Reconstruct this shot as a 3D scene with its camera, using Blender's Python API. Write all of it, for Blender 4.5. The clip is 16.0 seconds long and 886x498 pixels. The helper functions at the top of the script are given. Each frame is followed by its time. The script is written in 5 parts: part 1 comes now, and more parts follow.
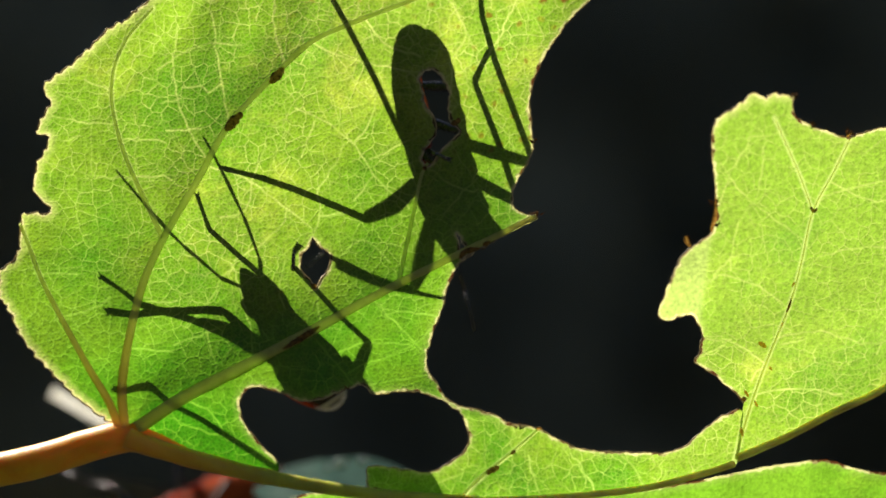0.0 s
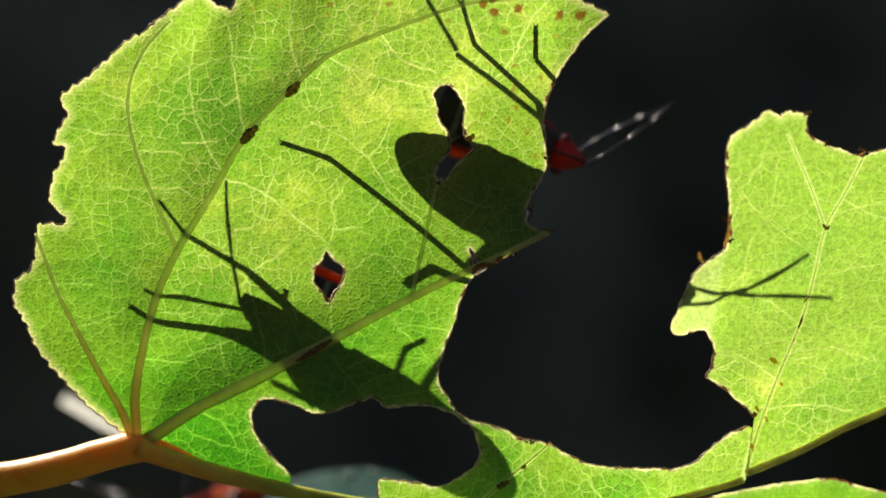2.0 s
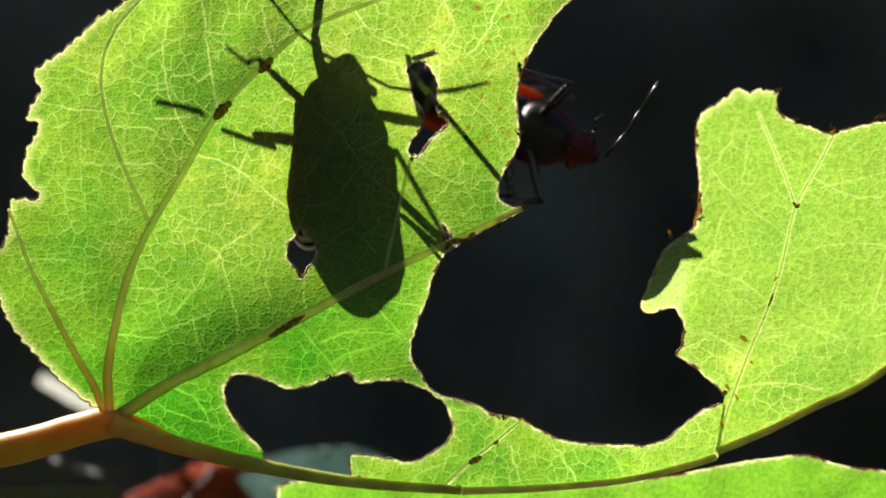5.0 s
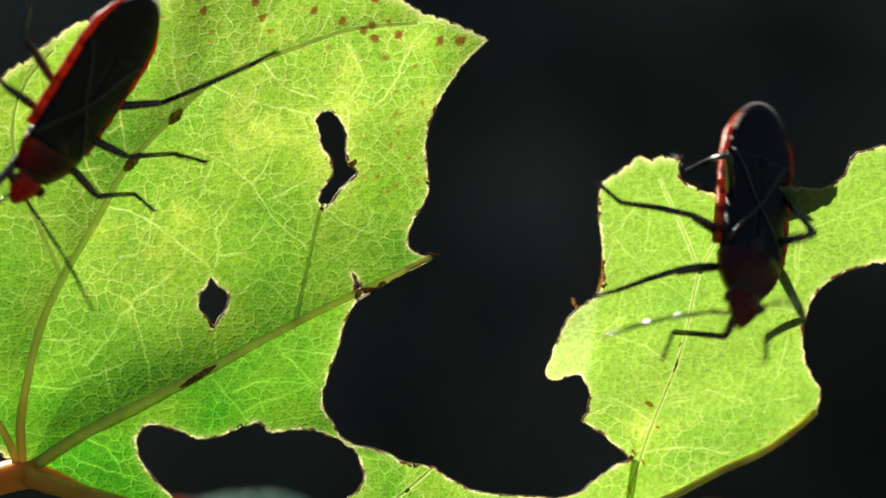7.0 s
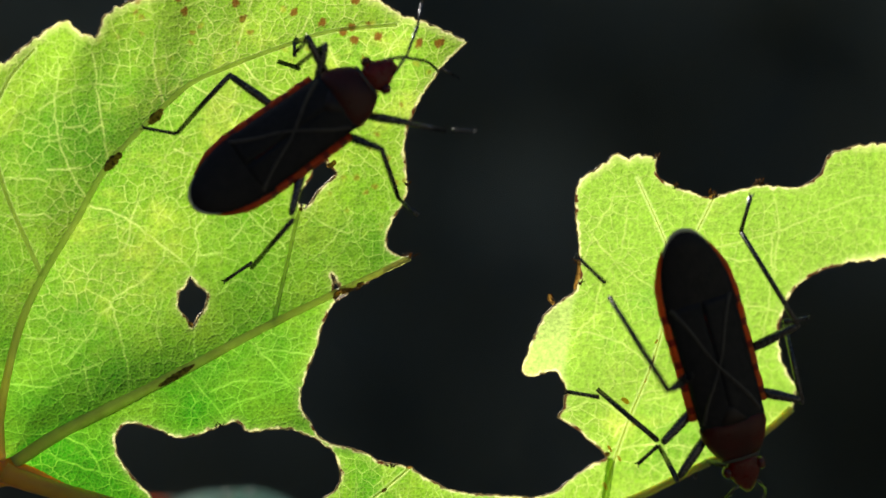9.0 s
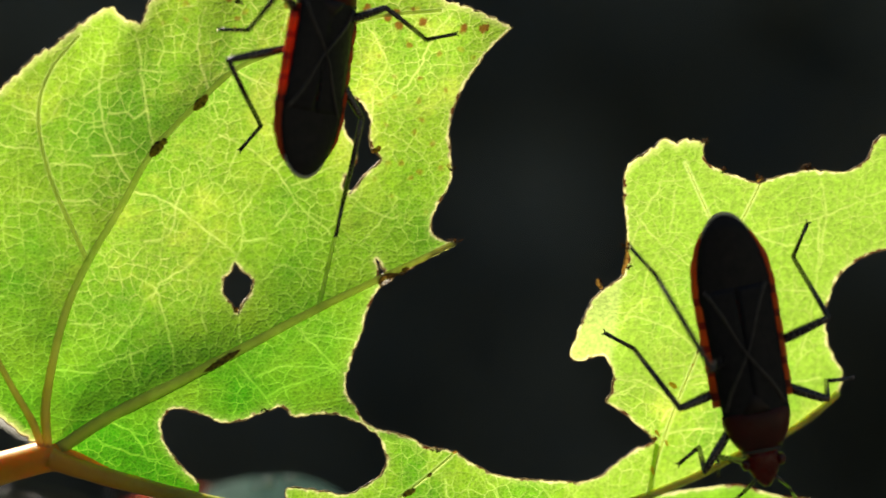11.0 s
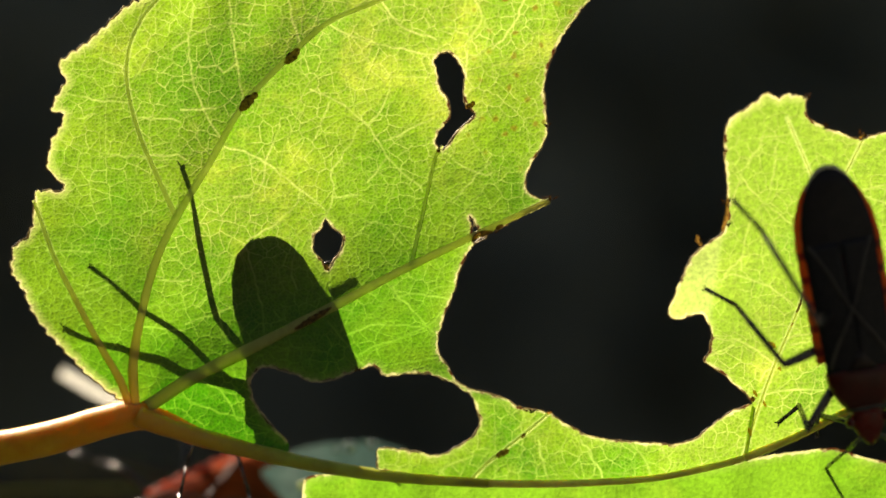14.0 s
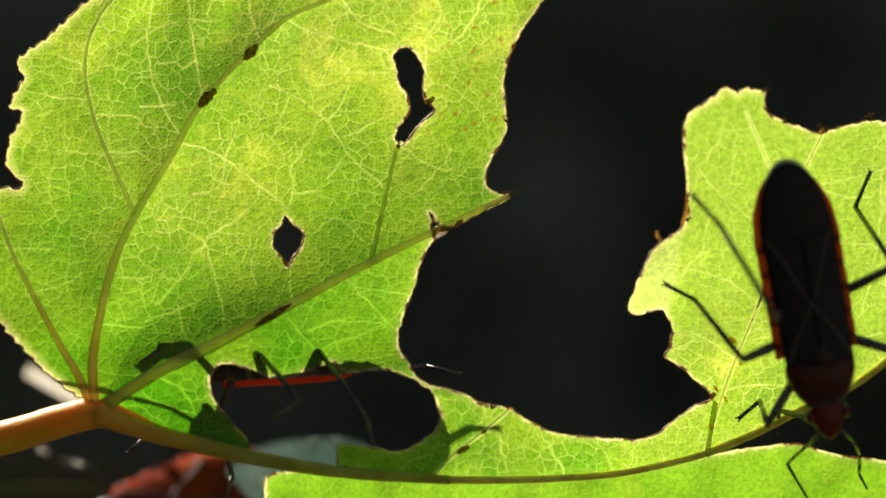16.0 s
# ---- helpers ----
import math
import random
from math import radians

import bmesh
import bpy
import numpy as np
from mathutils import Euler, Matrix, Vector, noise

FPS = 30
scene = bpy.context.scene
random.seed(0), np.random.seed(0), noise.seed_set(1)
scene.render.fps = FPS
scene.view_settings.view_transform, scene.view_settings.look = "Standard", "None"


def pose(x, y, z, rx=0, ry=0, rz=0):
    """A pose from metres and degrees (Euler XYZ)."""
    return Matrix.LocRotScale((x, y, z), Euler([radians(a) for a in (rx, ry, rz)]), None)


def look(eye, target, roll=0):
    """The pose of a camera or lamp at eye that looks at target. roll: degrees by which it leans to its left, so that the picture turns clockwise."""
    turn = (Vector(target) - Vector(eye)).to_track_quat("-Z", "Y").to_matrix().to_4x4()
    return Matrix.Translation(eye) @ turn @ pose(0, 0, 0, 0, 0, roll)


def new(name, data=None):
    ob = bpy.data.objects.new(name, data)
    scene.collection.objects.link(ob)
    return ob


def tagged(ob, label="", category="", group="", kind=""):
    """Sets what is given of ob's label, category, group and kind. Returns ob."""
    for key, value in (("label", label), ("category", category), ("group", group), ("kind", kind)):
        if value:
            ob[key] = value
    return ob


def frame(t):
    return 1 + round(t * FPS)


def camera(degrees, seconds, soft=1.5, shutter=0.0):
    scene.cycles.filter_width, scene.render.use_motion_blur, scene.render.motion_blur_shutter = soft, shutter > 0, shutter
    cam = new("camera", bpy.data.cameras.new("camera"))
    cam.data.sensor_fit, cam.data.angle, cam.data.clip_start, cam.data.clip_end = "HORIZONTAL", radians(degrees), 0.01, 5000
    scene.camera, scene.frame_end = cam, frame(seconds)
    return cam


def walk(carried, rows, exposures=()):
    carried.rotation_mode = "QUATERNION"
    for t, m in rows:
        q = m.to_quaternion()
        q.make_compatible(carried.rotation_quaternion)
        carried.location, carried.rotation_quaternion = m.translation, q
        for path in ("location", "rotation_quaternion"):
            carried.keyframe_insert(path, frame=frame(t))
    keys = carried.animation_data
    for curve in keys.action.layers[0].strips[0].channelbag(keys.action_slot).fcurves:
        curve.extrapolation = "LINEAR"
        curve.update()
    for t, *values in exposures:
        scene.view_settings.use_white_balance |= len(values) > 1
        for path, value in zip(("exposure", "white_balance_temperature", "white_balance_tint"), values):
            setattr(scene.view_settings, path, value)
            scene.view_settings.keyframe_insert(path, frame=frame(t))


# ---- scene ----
# Sixteen seconds. Everything lies within a few centimetres; leaf coordinates
# (u to the right, v down, in units of 0.03 mm) are turned into metres by spot().
UNIT = 3.0e-5
LEAF_Z = 0.6

cam = camera(24.0, 16.0, soft=1.75, shutter=0.5)
cam.data.dof.use_dof = True
cam.data.dof.focus_distance = 0.1124
cam.data.dof.aperture_fstop = 14.0

# seconds, sideways mm, up mm, distance mm, lean degrees
CAMERA_ROWS = [
    (0, -1.45, 1.14, 110.93, -0.54),
    (0.5, -1.92, 1.29, 111.00, -0.32),
    (1, -0.85, 1.89, 110.85, 0.11),
    (1.5, -0.75, 2.24, 111.63, 0.11),
    (2, -2.15, 1.94, 111.52, 0.13),
    (2.5, -1.71, 2.07, 111.87, 0.04),
    (3, -1.05, 1.45, 111.84, -0.14),
    (3.2, -0.96, 1.33, 111.98, -0.01),
    (5.3, -0.54, 0.62, 111.50, 0.30),
    (5.5, -0.02, 1.09, 111.48, 0.40),
    (6, 4.48, 2.56, 111.65, -0.19),
    (6.5, 5.65, 3.03, 112.02, -0.51),
    (7, 4.17, 3.27, 112.11, -0.32),
    (7.5, 3.71, 3.67, 112.28, -0.07),
    (8, 4.01, 4.03, 112.15, 0.24),
    (8.2, 4.82, 3.90, 112.29, 0.03),
    (10.3, 5.52, 2.74, 112.80, 0.00),
    (10.5, 5.33, 2.65, 112.83, -0.00),
    (11, 2.92, 2.52, 112.83, -0.08),
    (11.5, 2.01, 2.32, 112.56, 0.13),
    (12, 1.12, 1.87, 111.97, -0.02),
    (12.5, -0.63, 1.58, 111.85, 0.32),
    (13, 0.26, 1.44, 111.61, 0.22),
    (13.5, -1.32, 0.82, 111.30, 0.16),
    (14, -2.13, 0.22, 110.99, 0.26),
    (14.5, -1.56, 0.18, 111.04, 0.17),
    (15, -1.03, 0.26, 110.84, 0.08),
    (15.5, -0.52, 0.29, 110.83, 0.27),
    (16, 0.00, 0.00, 110.64, 0.00),
]
walk(cam, [(t, look((x / 1000, -d / 1000, LEAF_Z + z / 1000), (x / 1000, 0, LEAF_Z + z / 1000), r))
           for t, x, z, d, r in CAMERA_ROWS], [(0.0, 0.90, 6900, 14), (2.0, 0.90, 6800, 13), (3.2, 0.90, 6500, 12), (5.5, 1.01, 6500, 12), (6.5, 0.94, 6500, 12), (8.0, 0.96, 6450, 12), (11.0, 1.02, 7100, 14), (12.5, 0.98, 7750, 15), (14.0, 1.0, 7900, 16), (16.0, 0.93, 7800, 15)])

# ---- light: low sun behind the leaf, open sky above a dark thicket ----
TO_SUN = Vector((-0.90, 1.0, 1.20)).normalized()
world = bpy.data.worlds.new("sky")
scene.world = world
world.use_nodes = True
wn = world.node_tree.nodes
sky = wn.new("ShaderNodeTexSky")
sky.sky_type = "NISHITA"
sky.sun_disc = False
sky.sun_elevation = math.asin(TO_SUN.z)
sky.sun_rotation = math.atan2(TO_SUN.x, TO_SUN.y)
world.node_tree.links.new(sky.outputs[0], wn["Background"].inputs[0])
wn["Background"].inputs[1].default_value = 0.034
sun_data = bpy.data.lights.new("sun", "SUN")
sun_data.energy = 5.0
sun_data.angle = radians(0.7)
sun_data.color = (1.0, 0.95, 0.86)
sun = new("sun", sun_data)
sun.matrix_world = look((0, 0, 3), tuple(Vector((0, 0, 3)) - TO_SUN))


def spot(u, v, y=0.0):
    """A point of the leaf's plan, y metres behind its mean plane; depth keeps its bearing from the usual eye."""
    k = 1 + y / 0.1115
    return Vector((0.001 + ((u - 784) * UNIT - 0.001) * k, y, LEAF_Z + 0.0018 + ((441 - v) * UNIT - 0.0018) * k))


# ---- materials ----
class Mat:
    """A short way to write node materials."""

    def __init__(self, name):
        self.m = bpy.data.materials.new(name)
        self.m.use_nodes = True
        self.t = self.m.node_tree
        self.t.nodes.clear()
        self.out = self.n("ShaderNodeOutputMaterial")

    def n(self, kind, ins=None, operation=None, feature=None, data_type=None, attribute_name=None):
        node = self.t.nodes.new(kind)
        if operation:
            node.operation = operation
        if feature:
            node.feature = feature
        if data_type:
            node.data_type = data_type
        if attribute_name:
            node.attribute_name = attribute_name
        if kind == "ShaderNodeTexVoronoi":
            node.voronoi_dimensions = "2D"
        for k, v in (ins or {}).items():
            self.set(node.inputs[k], v)
        return node

    def set(self, socket, v):
        if isinstance(v, bpy.types.NodeSocket):
            self.t.links.new(v, socket)
        else:
            socket.default_value = (*v, 1) if isinstance(v, tuple) and len(v) == 3 and socket.type == "RGBA" else v

    def coords(self):
        return self.n("ShaderNodeTexCoord").outputs["Object"]

    def noise(self, scale, detail=3.0, rough=0.5, vec=None):
        return self.n("ShaderNodeTexNoise", {"Vector": vec or self.coords(), "Scale": scale, "Detail": detail, "Roughness": rough}).outputs["Fac"]

    def ramp(self, v, a, b, lo=0.0, hi=1.0):
        return self.n("ShaderNodeMapRange", {"Value": v, "From Min": a, "From Max": b, "To Min": lo, "To Max": hi}).outputs[0]

    def math(self, op, a, b=0.0):
        return self.n("ShaderNodeMath", {0: a, 1: b}, operation=op).outputs[0]

    def mix(self, f, a, b):
        return self.n("ShaderNodeMix", {0: f, 6: a, 7: b}, data_type="RGBA").outputs[2]

    def attr(self, name):
        return self.n("ShaderNodeAttribute", attribute_name=name).outputs["Fac"]

    def bump(self, h, dist, strength=1.0):
        return self.n("ShaderNodeBump", {"Height": h, "Distance": dist, "Strength": strength}).outputs[0]

    def done(self, shader):
        self.t.links.new(shader, self.out.inputs[0])
        return self.m


def sheet(m, through_col, face_col, normal, share=0.75, rough=0.45, spec=0.022):
    """Thin living tissue: light comes through it, some bounces, a little gloss."""
    tr = m.n("ShaderNodeBsdfTranslucent", {"Color": through_col, "Normal": normal}).outputs[0]
    df = m.n("ShaderNodeBsdfDiffuse", {"Color": face_col, "Normal": normal}).outputs[0]
    gl = m.n("ShaderNodeBsdfGlossy", {"Roughness": rough, "Normal": normal, "Color": (1, 1, 1)}).outputs[0]
    a = m.n("ShaderNodeMixShader", {0: share, 1: df, 2: tr}).outputs[0]
    return m.n("ShaderNodeMixShader", {0: spec, 1: a, 2: gl}).outputs[0]


def blade_material(name, bright=(0.215, 0.415, 0.020), deep=(0.034, 0.245, 0.004), vein=(0.76, 0.86, 0.25)):
    m = Mat(name)
    c = m.coords()
    # bend the net of veins a little
    warp = m.n("ShaderNodeTexNoise", {"Vector": c, "Scale": 520.0, "Detail": 3.0}).outputs["Color"]
    off = m.n("ShaderNodeVectorMath", {0: warp, 1: (0.5, 0.5, 0.5)}, operation="SUBTRACT").outputs[0]
    off = m.n("ShaderNodeVectorMath", {0: off, "Scale": 0.0007}, operation="SCALE").outputs[0]
    cw = m.n("ShaderNodeVectorMath", {0: c, 1: off}, operation="ADD").outputs[0]
    jit = m.n("ShaderNodeTexNoise", {"Vector": c, "Scale": 2600.0, "Detail": 2.0}).outputs["Color"]
    jit = m.n("ShaderNodeVectorMath", {0: jit, 1: (0.5, 0.5, 0.5)}, operation="SUBTRACT").outputs[0]
    jit = m.n("ShaderNodeVectorMath", {0: jit, "Scale": 0.00022}, operation="SCALE").outputs[0]
    cw = m.n("ShaderNodeVectorMath", {0: cw, 1: jit}, operation="ADD").outputs[0]
    split = m.n("ShaderNodeSeparateXYZ", {0: cw})
    flat = m.n("ShaderNodeCombineXYZ", {0: split.outputs[0], 1: split.outputs[2]}).outputs[0]
    split = m.n("ShaderNodeSeparateXYZ", {0: c})
    still = m.n("ShaderNodeCombineXYZ", {0: split.outputs[0], 1: split.outputs[2]}).outputs[0]

    def net(scale, rnd=1.0, vec=None):
        return m.n("ShaderNodeTexVoronoi", {"Vector": vec or flat, "Scale": scale, "Randomness": rnd}, feature="DISTANCE_TO_EDGE").outputs["Distance"]

    fine = net(4600.0, 0.9, still)
    mid = net(1350.0, 0.95)
    big = net(400.0, 0.95)
    lfine = m.ramp(fine, 0.01, 0.20, 1.0, 0.0)
    lmid = m.ramp(mid, 0.008, 0.050, 1.0, 0.0)
    lbig = m.ramp(big, 0.004, 0.020, 1.0, 0.0)
    main = m.ramp(m.attr("main_vein"), 2.0, 6.0, 0.5, 0.0)
    side = m.ramp(m.attr("side_vein"), 0.6, 2.8, 1.0, 0.0)
    patch = m.noise(160.0, 3.0, 0.6)
    lmid = m.math("MULTIPLY", lmid, m.ramp(m.noise(600.0, 2.0), 0.32, 0.54))
    lbig = m.math("MULTIPLY", lbig, m.ramp(m.noise(350.0, 2.0), 0.36, 0.58))
    lfine = m.math("MULTIPLY", lfine, m.ramp(m.noise(1500.0, 3.0, 0.7), 0.34, 0.66, 0.25, 1.0))
    lines = m.math("MAXIMUM", m.math("MULTIPLY", lfine, 0.26), m.math("MULTIPLY", lmid, 0.58))
    lines = m.math("MAXIMUM", lines, m.math("MULTIPLY", lbig, 0.34))
    lines = m.math("MAXIMUM", lines, m.math("MULTIPLY", side, m.ramp(m.noise(700.0, 2.0), 0.35, 0.6, 0.30, 0.70)))
    lines = m.math("MULTIPLY", lines, m.math("MULTIPLY", m.ramp(m.attr("tone"), 0.84, 0.95, 1.0, 0.55), m.ramp(m.attr("tone"), 1.0, 1.25, 1.0, 0.25)))
    paleness = m.math("ADD", m.math("MULTIPLY", m.ramp(patch, 0.34, 0.66), 0.85), m.math("ADD", m.attr("tone"), m.ramp(m.attr("margin"), 0.0, 110.0, 0.3, 0.0)))
    tissue = m.mix(m.ramp(paleness, 0.25, 1.35), deep, bright)
    old = m.math("MULTIPLY", m.ramp(m.noise(260.0, 4.0, 0.65), 0.52, 0.70), m.math("MULTIPLY", m.ramp(m.attr("tone"), 0.25, 0.75), m.ramp(m.attr("tone"), 0.84, 0.92, 1.0, 0.25)))
    tissue = m.mix(m.math("MULTIPLY", old, 0.75), tissue, (0.52, 0.64, 0.07))
    # extra light on the flap and far lobe, put into the tissue colour
    tissue = m.mix(m.ramp(m.attr("tone"), 0.96, 1.28, 0.0, 0.50), tissue, (0.54, 0.66, 0.20))
    tissue = m.mix(m.ramp(m.attr("tone"), 0.66, 1.0, 0.0, 0.16), tissue, (0.30, 0.48, 0.13))
    grain = m.ramp(m.noise(4200.0, 2.0, 0.7), 0.32, 0.68, 0.72, 1.22)
    tissue = m.n("ShaderNodeVectorMath", {0: tissue, "Scale": grain}, operation="SCALE").outputs[0]
    net_col = m.mix(m.ramp(m.attr("tone"), 0.0, 0.75), (vein[0] * 0.40, vein[1] * 0.85, vein[2] * 0.22), vein)
    col = m.mix(lines, tissue, net_col)
    col = m.mix(main, col, (0.66, 0.80, 0.26))
    # edge glow put into the colour: a pale band, strongest on ungnawed margins
    whole_edge = m.ramp(m.attr("bitten"), 0.0, 1.0, 1.0, 0.25)
    col = m.mix(m.math("MULTIPLY", m.ramp(m.attr("margin"), 0.0, 17.0, 0.60, 0.0), whole_edge), col, (0.76, 0.84, 0.26))
    # pale band and brown scab along the bitten edge
    edge = m.math("ADD", m.attr("margin"), m.ramp(m.noise(2200.0, 3.0, 0.7), 0.3, 0.7, -3.2, 3.2))
    col = m.mix(m.ramp(edge, 2.0, 5.5, 0.75, 0.0), col, (0.88, 0.82, 0.40))
    scab_on = m.ramp(m.noise(900.0, 3.0), 0.50, 0.58)
    scab = m.math("MULTIPLY", m.ramp(edge, 2.8, 5.2, 1.0, 0.0), m.math("MULTIPLY", scab_on, m.attr("bitten")))
    col = m.mix(scab, col, (0.09, 0.026, 0.008))
    # small rust spots, denser towards the tip
    rust = m.n("ShaderNodeTexVoronoi", {"Vector": flat, "Scale": 720.0}, feature="F1").outputs["Distance"]
    halo = m.math("MULTIPLY", m.ramp(rust, 0.07, 0.17, 1.0, 0.0), m.attr("rusty"))
    rust = m.math("MULTIPLY", m.ramp(m.math("ADD", rust, m.ramp(m.noise(5000.0, 2.0), 0.3, 0.7, -0.05, 0.05)), m.ramp(m.attr("rusty"), 0.4, 1.0, 0.04, 0.13), m.ramp(m.attr("rusty"), 0.4, 1.0, 0.10, 0.21), 1.0, 0.0), m.ramp(m.noise(420.0, 1.0), 0.34, 0.38))
    rust = m.math("MULTIPLY", rust, m.attr("rusty"))
    col = m.mix(m.math("MULTIPLY", halo, 0.35), col, (0.55, 0.42, 0.04))
    col = m.mix(m.math("MULTIPLY", rust, 0.85), col, (0.15, 0.030, 0.006))
    h = m.math("ADD", m.math("MULTIPLY", m.ramp(fine, 0.0, 0.40), 1.0), m.math("MULTIPLY", m.ramp(mid, 0.0, 0.20), 0.9))
    h = m.math("ADD", h, m.math("MULTIPLY", m.ramp(big, 0.0, 0.30), 0.5))
    nrm = m.bump(h, 0.00003, 0.46)
    face = m.mix(lines, (0.05, 0.125, 0.013), (0.12, 0.22, 0.04))
    return m.done(sheet(m, col, face, nrm, 0.80))


def vein_material(name, col, dark, rough=0.45, spec=0.05, base=None, scale=900.0, share=0.72):
    m = Mat(name)
    f = m.ramp(m.noise(scale, 4.0, 0.6), 0.3, 0.7)
    c = m.mix(f, dark, col)
    if base:
        # reddish near the knot of the stalk
        away = m.n("ShaderNodeVectorMath", {0: m.coords(), 1: tuple(spot(176, 722))}, operation="DISTANCE").outputs["Value"]
        c = m.mix(m.ramp(away, base[1], base[2], 0.85, 0.0), c, base[0])
    nrm = m.bump(m.noise(4000.0, 3.0), 0.00004, 0.7)
    return m.done(sheet(m, c, c, nrm, share, rough, spec))


def flesh_material(name, a, b, scale=420.0, base=None, glow=0.0005, thick=1.0, fuzz=0.6, shine=0.9):
    """Juicy stalk: light wanders through it before it comes out."""
    m = Mat(name)
    c = m.mix(m.ramp(m.noise(scale, 4.0, 0.6), 0.35, 0.65), a, b)
    if base:
        away = m.n("ShaderNodeVectorMath", {0: m.coords(), 1: tuple(spot(176, 722))}, operation="DISTANCE").outputs["Value"]
        c = m.mix(m.ramp(away, base[1], base[2], 0.85, 0.0), c, base[0])
    nrm = m.bump(m.noise(3000.0, 3.0), 0.00004, 0.6)
    return m.done(m.n("ShaderNodeBsdfPrincipled", {"Base Color": c, "Roughness": 0.42, "Specular IOR Level": shine, "Sheen Weight": fuzz, "Sheen Roughness": 0.4, "Normal": nrm, "Subsurface Weight": thick,
                                                   "Subsurface Radius": (0.9, 0.65, 0.15), "Subsurface Scale": glow}).outputs[0])


def horn_material(name, a, b, scale=900.0, rough=0.35, relief=0.00003, translucent=0.0, spec=0.5, inner=None):
    """Insect shell: two tones, pits, a dull gloss."""
    m = Mat(name)
    f = m.ramp(m.noise(scale, 4.0, 0.6), 0.35, 0.65)
    c = m.mix(f, a, b)
    nrm = m.bump(m.noise(5200.0, 2.0, 0.6), relief, 0.8)
    r = m.ramp(m.noise(scale * 2.3, 3.0), 0.3, 0.7, rough * 0.75, rough * 1.3)
    p = m.n("ShaderNodeBsdfPrincipled", {"Base Color": c, "Roughness": r, "Normal": nrm, "Specular IOR Level": spec}).outputs[0]
    if translucent:
        t = m.n("ShaderNodeBsdfTranslucent", {"Color": inner or c, "Normal": nrm}).outputs[0]
        p = m.n("ShaderNodeMixShader", {0: translucent, 1: p, 2: t}).outputs[0]
    return m.done(p)


def plain(name, a, b, scale, rough=0.9, relief=0.0, rel_scale=None):
    m = Mat(name)
    c = m.mix(m.ramp(m.noise(scale, 5.0, 0.62), 0.32, 0.68), a, b)
    ins = {"Base Color": c, "Roughness": rough}
    if relief:
        ins["Normal"] = m.bump(m.noise(rel_scale or scale * 4, 4.0), relief)
    return m.done(m.n("ShaderNodeBsdfPrincipled", ins).outputs[0])


BLADE = blade_material("leaf_tissue")
BLADE_LOW = blade_material("lower_leaf_tissue", (0.19, 0.44, 0.024), (0.12, 0.36, 0.014), (0.26, 0.48, 0.05))
VEIN = vein_material("vein_green", (0.62, 0.71, 0.25), (0.45, 0.56, 0.14), base=((0.60, 0.22, 0.045), 0.0008, 0.0100), share=0.80)
RIM_SKIN = flesh_material("rim_skin", (0.50, 0.60, 0.10), (0.34, 0.38, 0.05), scale=700.0, glow=0.0007, fuzz=0.25)
RUST = vein_material("rust", (0.86, 0.55, 0.14), (0.62, 0.26, 0.04), 0.7, 0.02, scale=3500.0, share=0.85)
VEIN_PALE = vein_material("vein_pale", (0.72, 0.76, 0.32), (0.60, 0.66, 0.22), share=0.92, spec=0.02)
VEIN_BROWN = vein_material("vein_brown", (0.64, 0.68, 0.20), (0.46, 0.46, 0.12), base=((0.34, 0.24, 0.05), 0.0010, 0.0070), share=0.76)
KNOT = (0.72, 0.36, 0.045)
STALK = flesh_material("stalk_skin", (0.62, 0.46, 0.04), (0.56, 0.28, 0.02), base=(KNOT, 0.0008, 0.0070), glow=0.0015, thick=1.0, fuzz=0.05, shine=0.3)
JOINT = flesh_material("joint_skin", (0.80, 0.38, 0.03), (0.70, 0.26, 0.02), glow=0.0011, fuzz=0.1, shine=0.3)
RIM_BASE = flesh_material("rim_base_skin", (0.40, 0.50, 0.07), (0.26, 0.30, 0.045), base=(KNOT, 0.0010, 0.0085), glow=0.0008, fuzz=0.1, shine=0.35)
SCAB = vein_material("scab", (0.40, 0.22, 0.04), (0.010, 0.004, 0.002), 0.8, 0.02, scale=5200.0)
LIP = vein_material("dry_lip", (0.86, 0.74, 0.40), (0.10, 0.030, 0.010), 0.5, 0.10, scale=2600.0, share=0.5)
# near-black skin: the deep shade round this leaf is put into its colour
SHADE_LEAF = plain("shade_painted_skin", (0.020, 0.028, 0.020), (0.045, 0.055, 0.040), 250.0, 0.6)
DARK_LEAF = vein_material("dark_wet_leaf", (0.19, 0.40, 0.31), (0.09, 0.22, 0.17), 0.25, 0.06)
SOIL = plain("soil", (0.018, 0.014, 0.010), (0.040, 0.032, 0.022), 6.0, 0.95, 0.01, 30.0)
THICKET = plain("thicket", (0.078, 0.088, 0.068), (0.25, 0.262, 0.208), 3.2, 0.95, 0.02, 25.0)

SHELL_BLACK = horn_material("shell_black", (0.012, 0.008, 0.008), (0.022, 0.014, 0.013), 1200.0, 0.42, spec=0.3)
SHELL_WING = horn_material("wing_black", (0.007, 0.008, 0.011), (0.012, 0.012, 0.015), 1500.0, 0.55, spec=0.25)
MEMBRANE = horn_material("wing_membrane", (0.007, 0.008, 0.011), (0.012, 0.011, 0.014), 1500.0, 0.5, translucent=0.03, spec=0.25)
# near-white colour stands for sun glow on the membrane's tail edge
MEMBRANE_RIM = horn_material("membrane_rim", (0.82, 0.80, 0.76), (0.66, 0.64, 0.61), 900.0, 0.2, translucent=0.5)
WING_LINE = horn_material("wing_line", (0.060, 0.055, 0.048), (0.035, 0.032, 0.030), 2000.0, 0.6)
SHELL_RED = horn_material("shell_red", (0.50, 0.035, 0.012), (0.30, 0.018, 0.008), 900.0, 0.38, translucent=0.15)
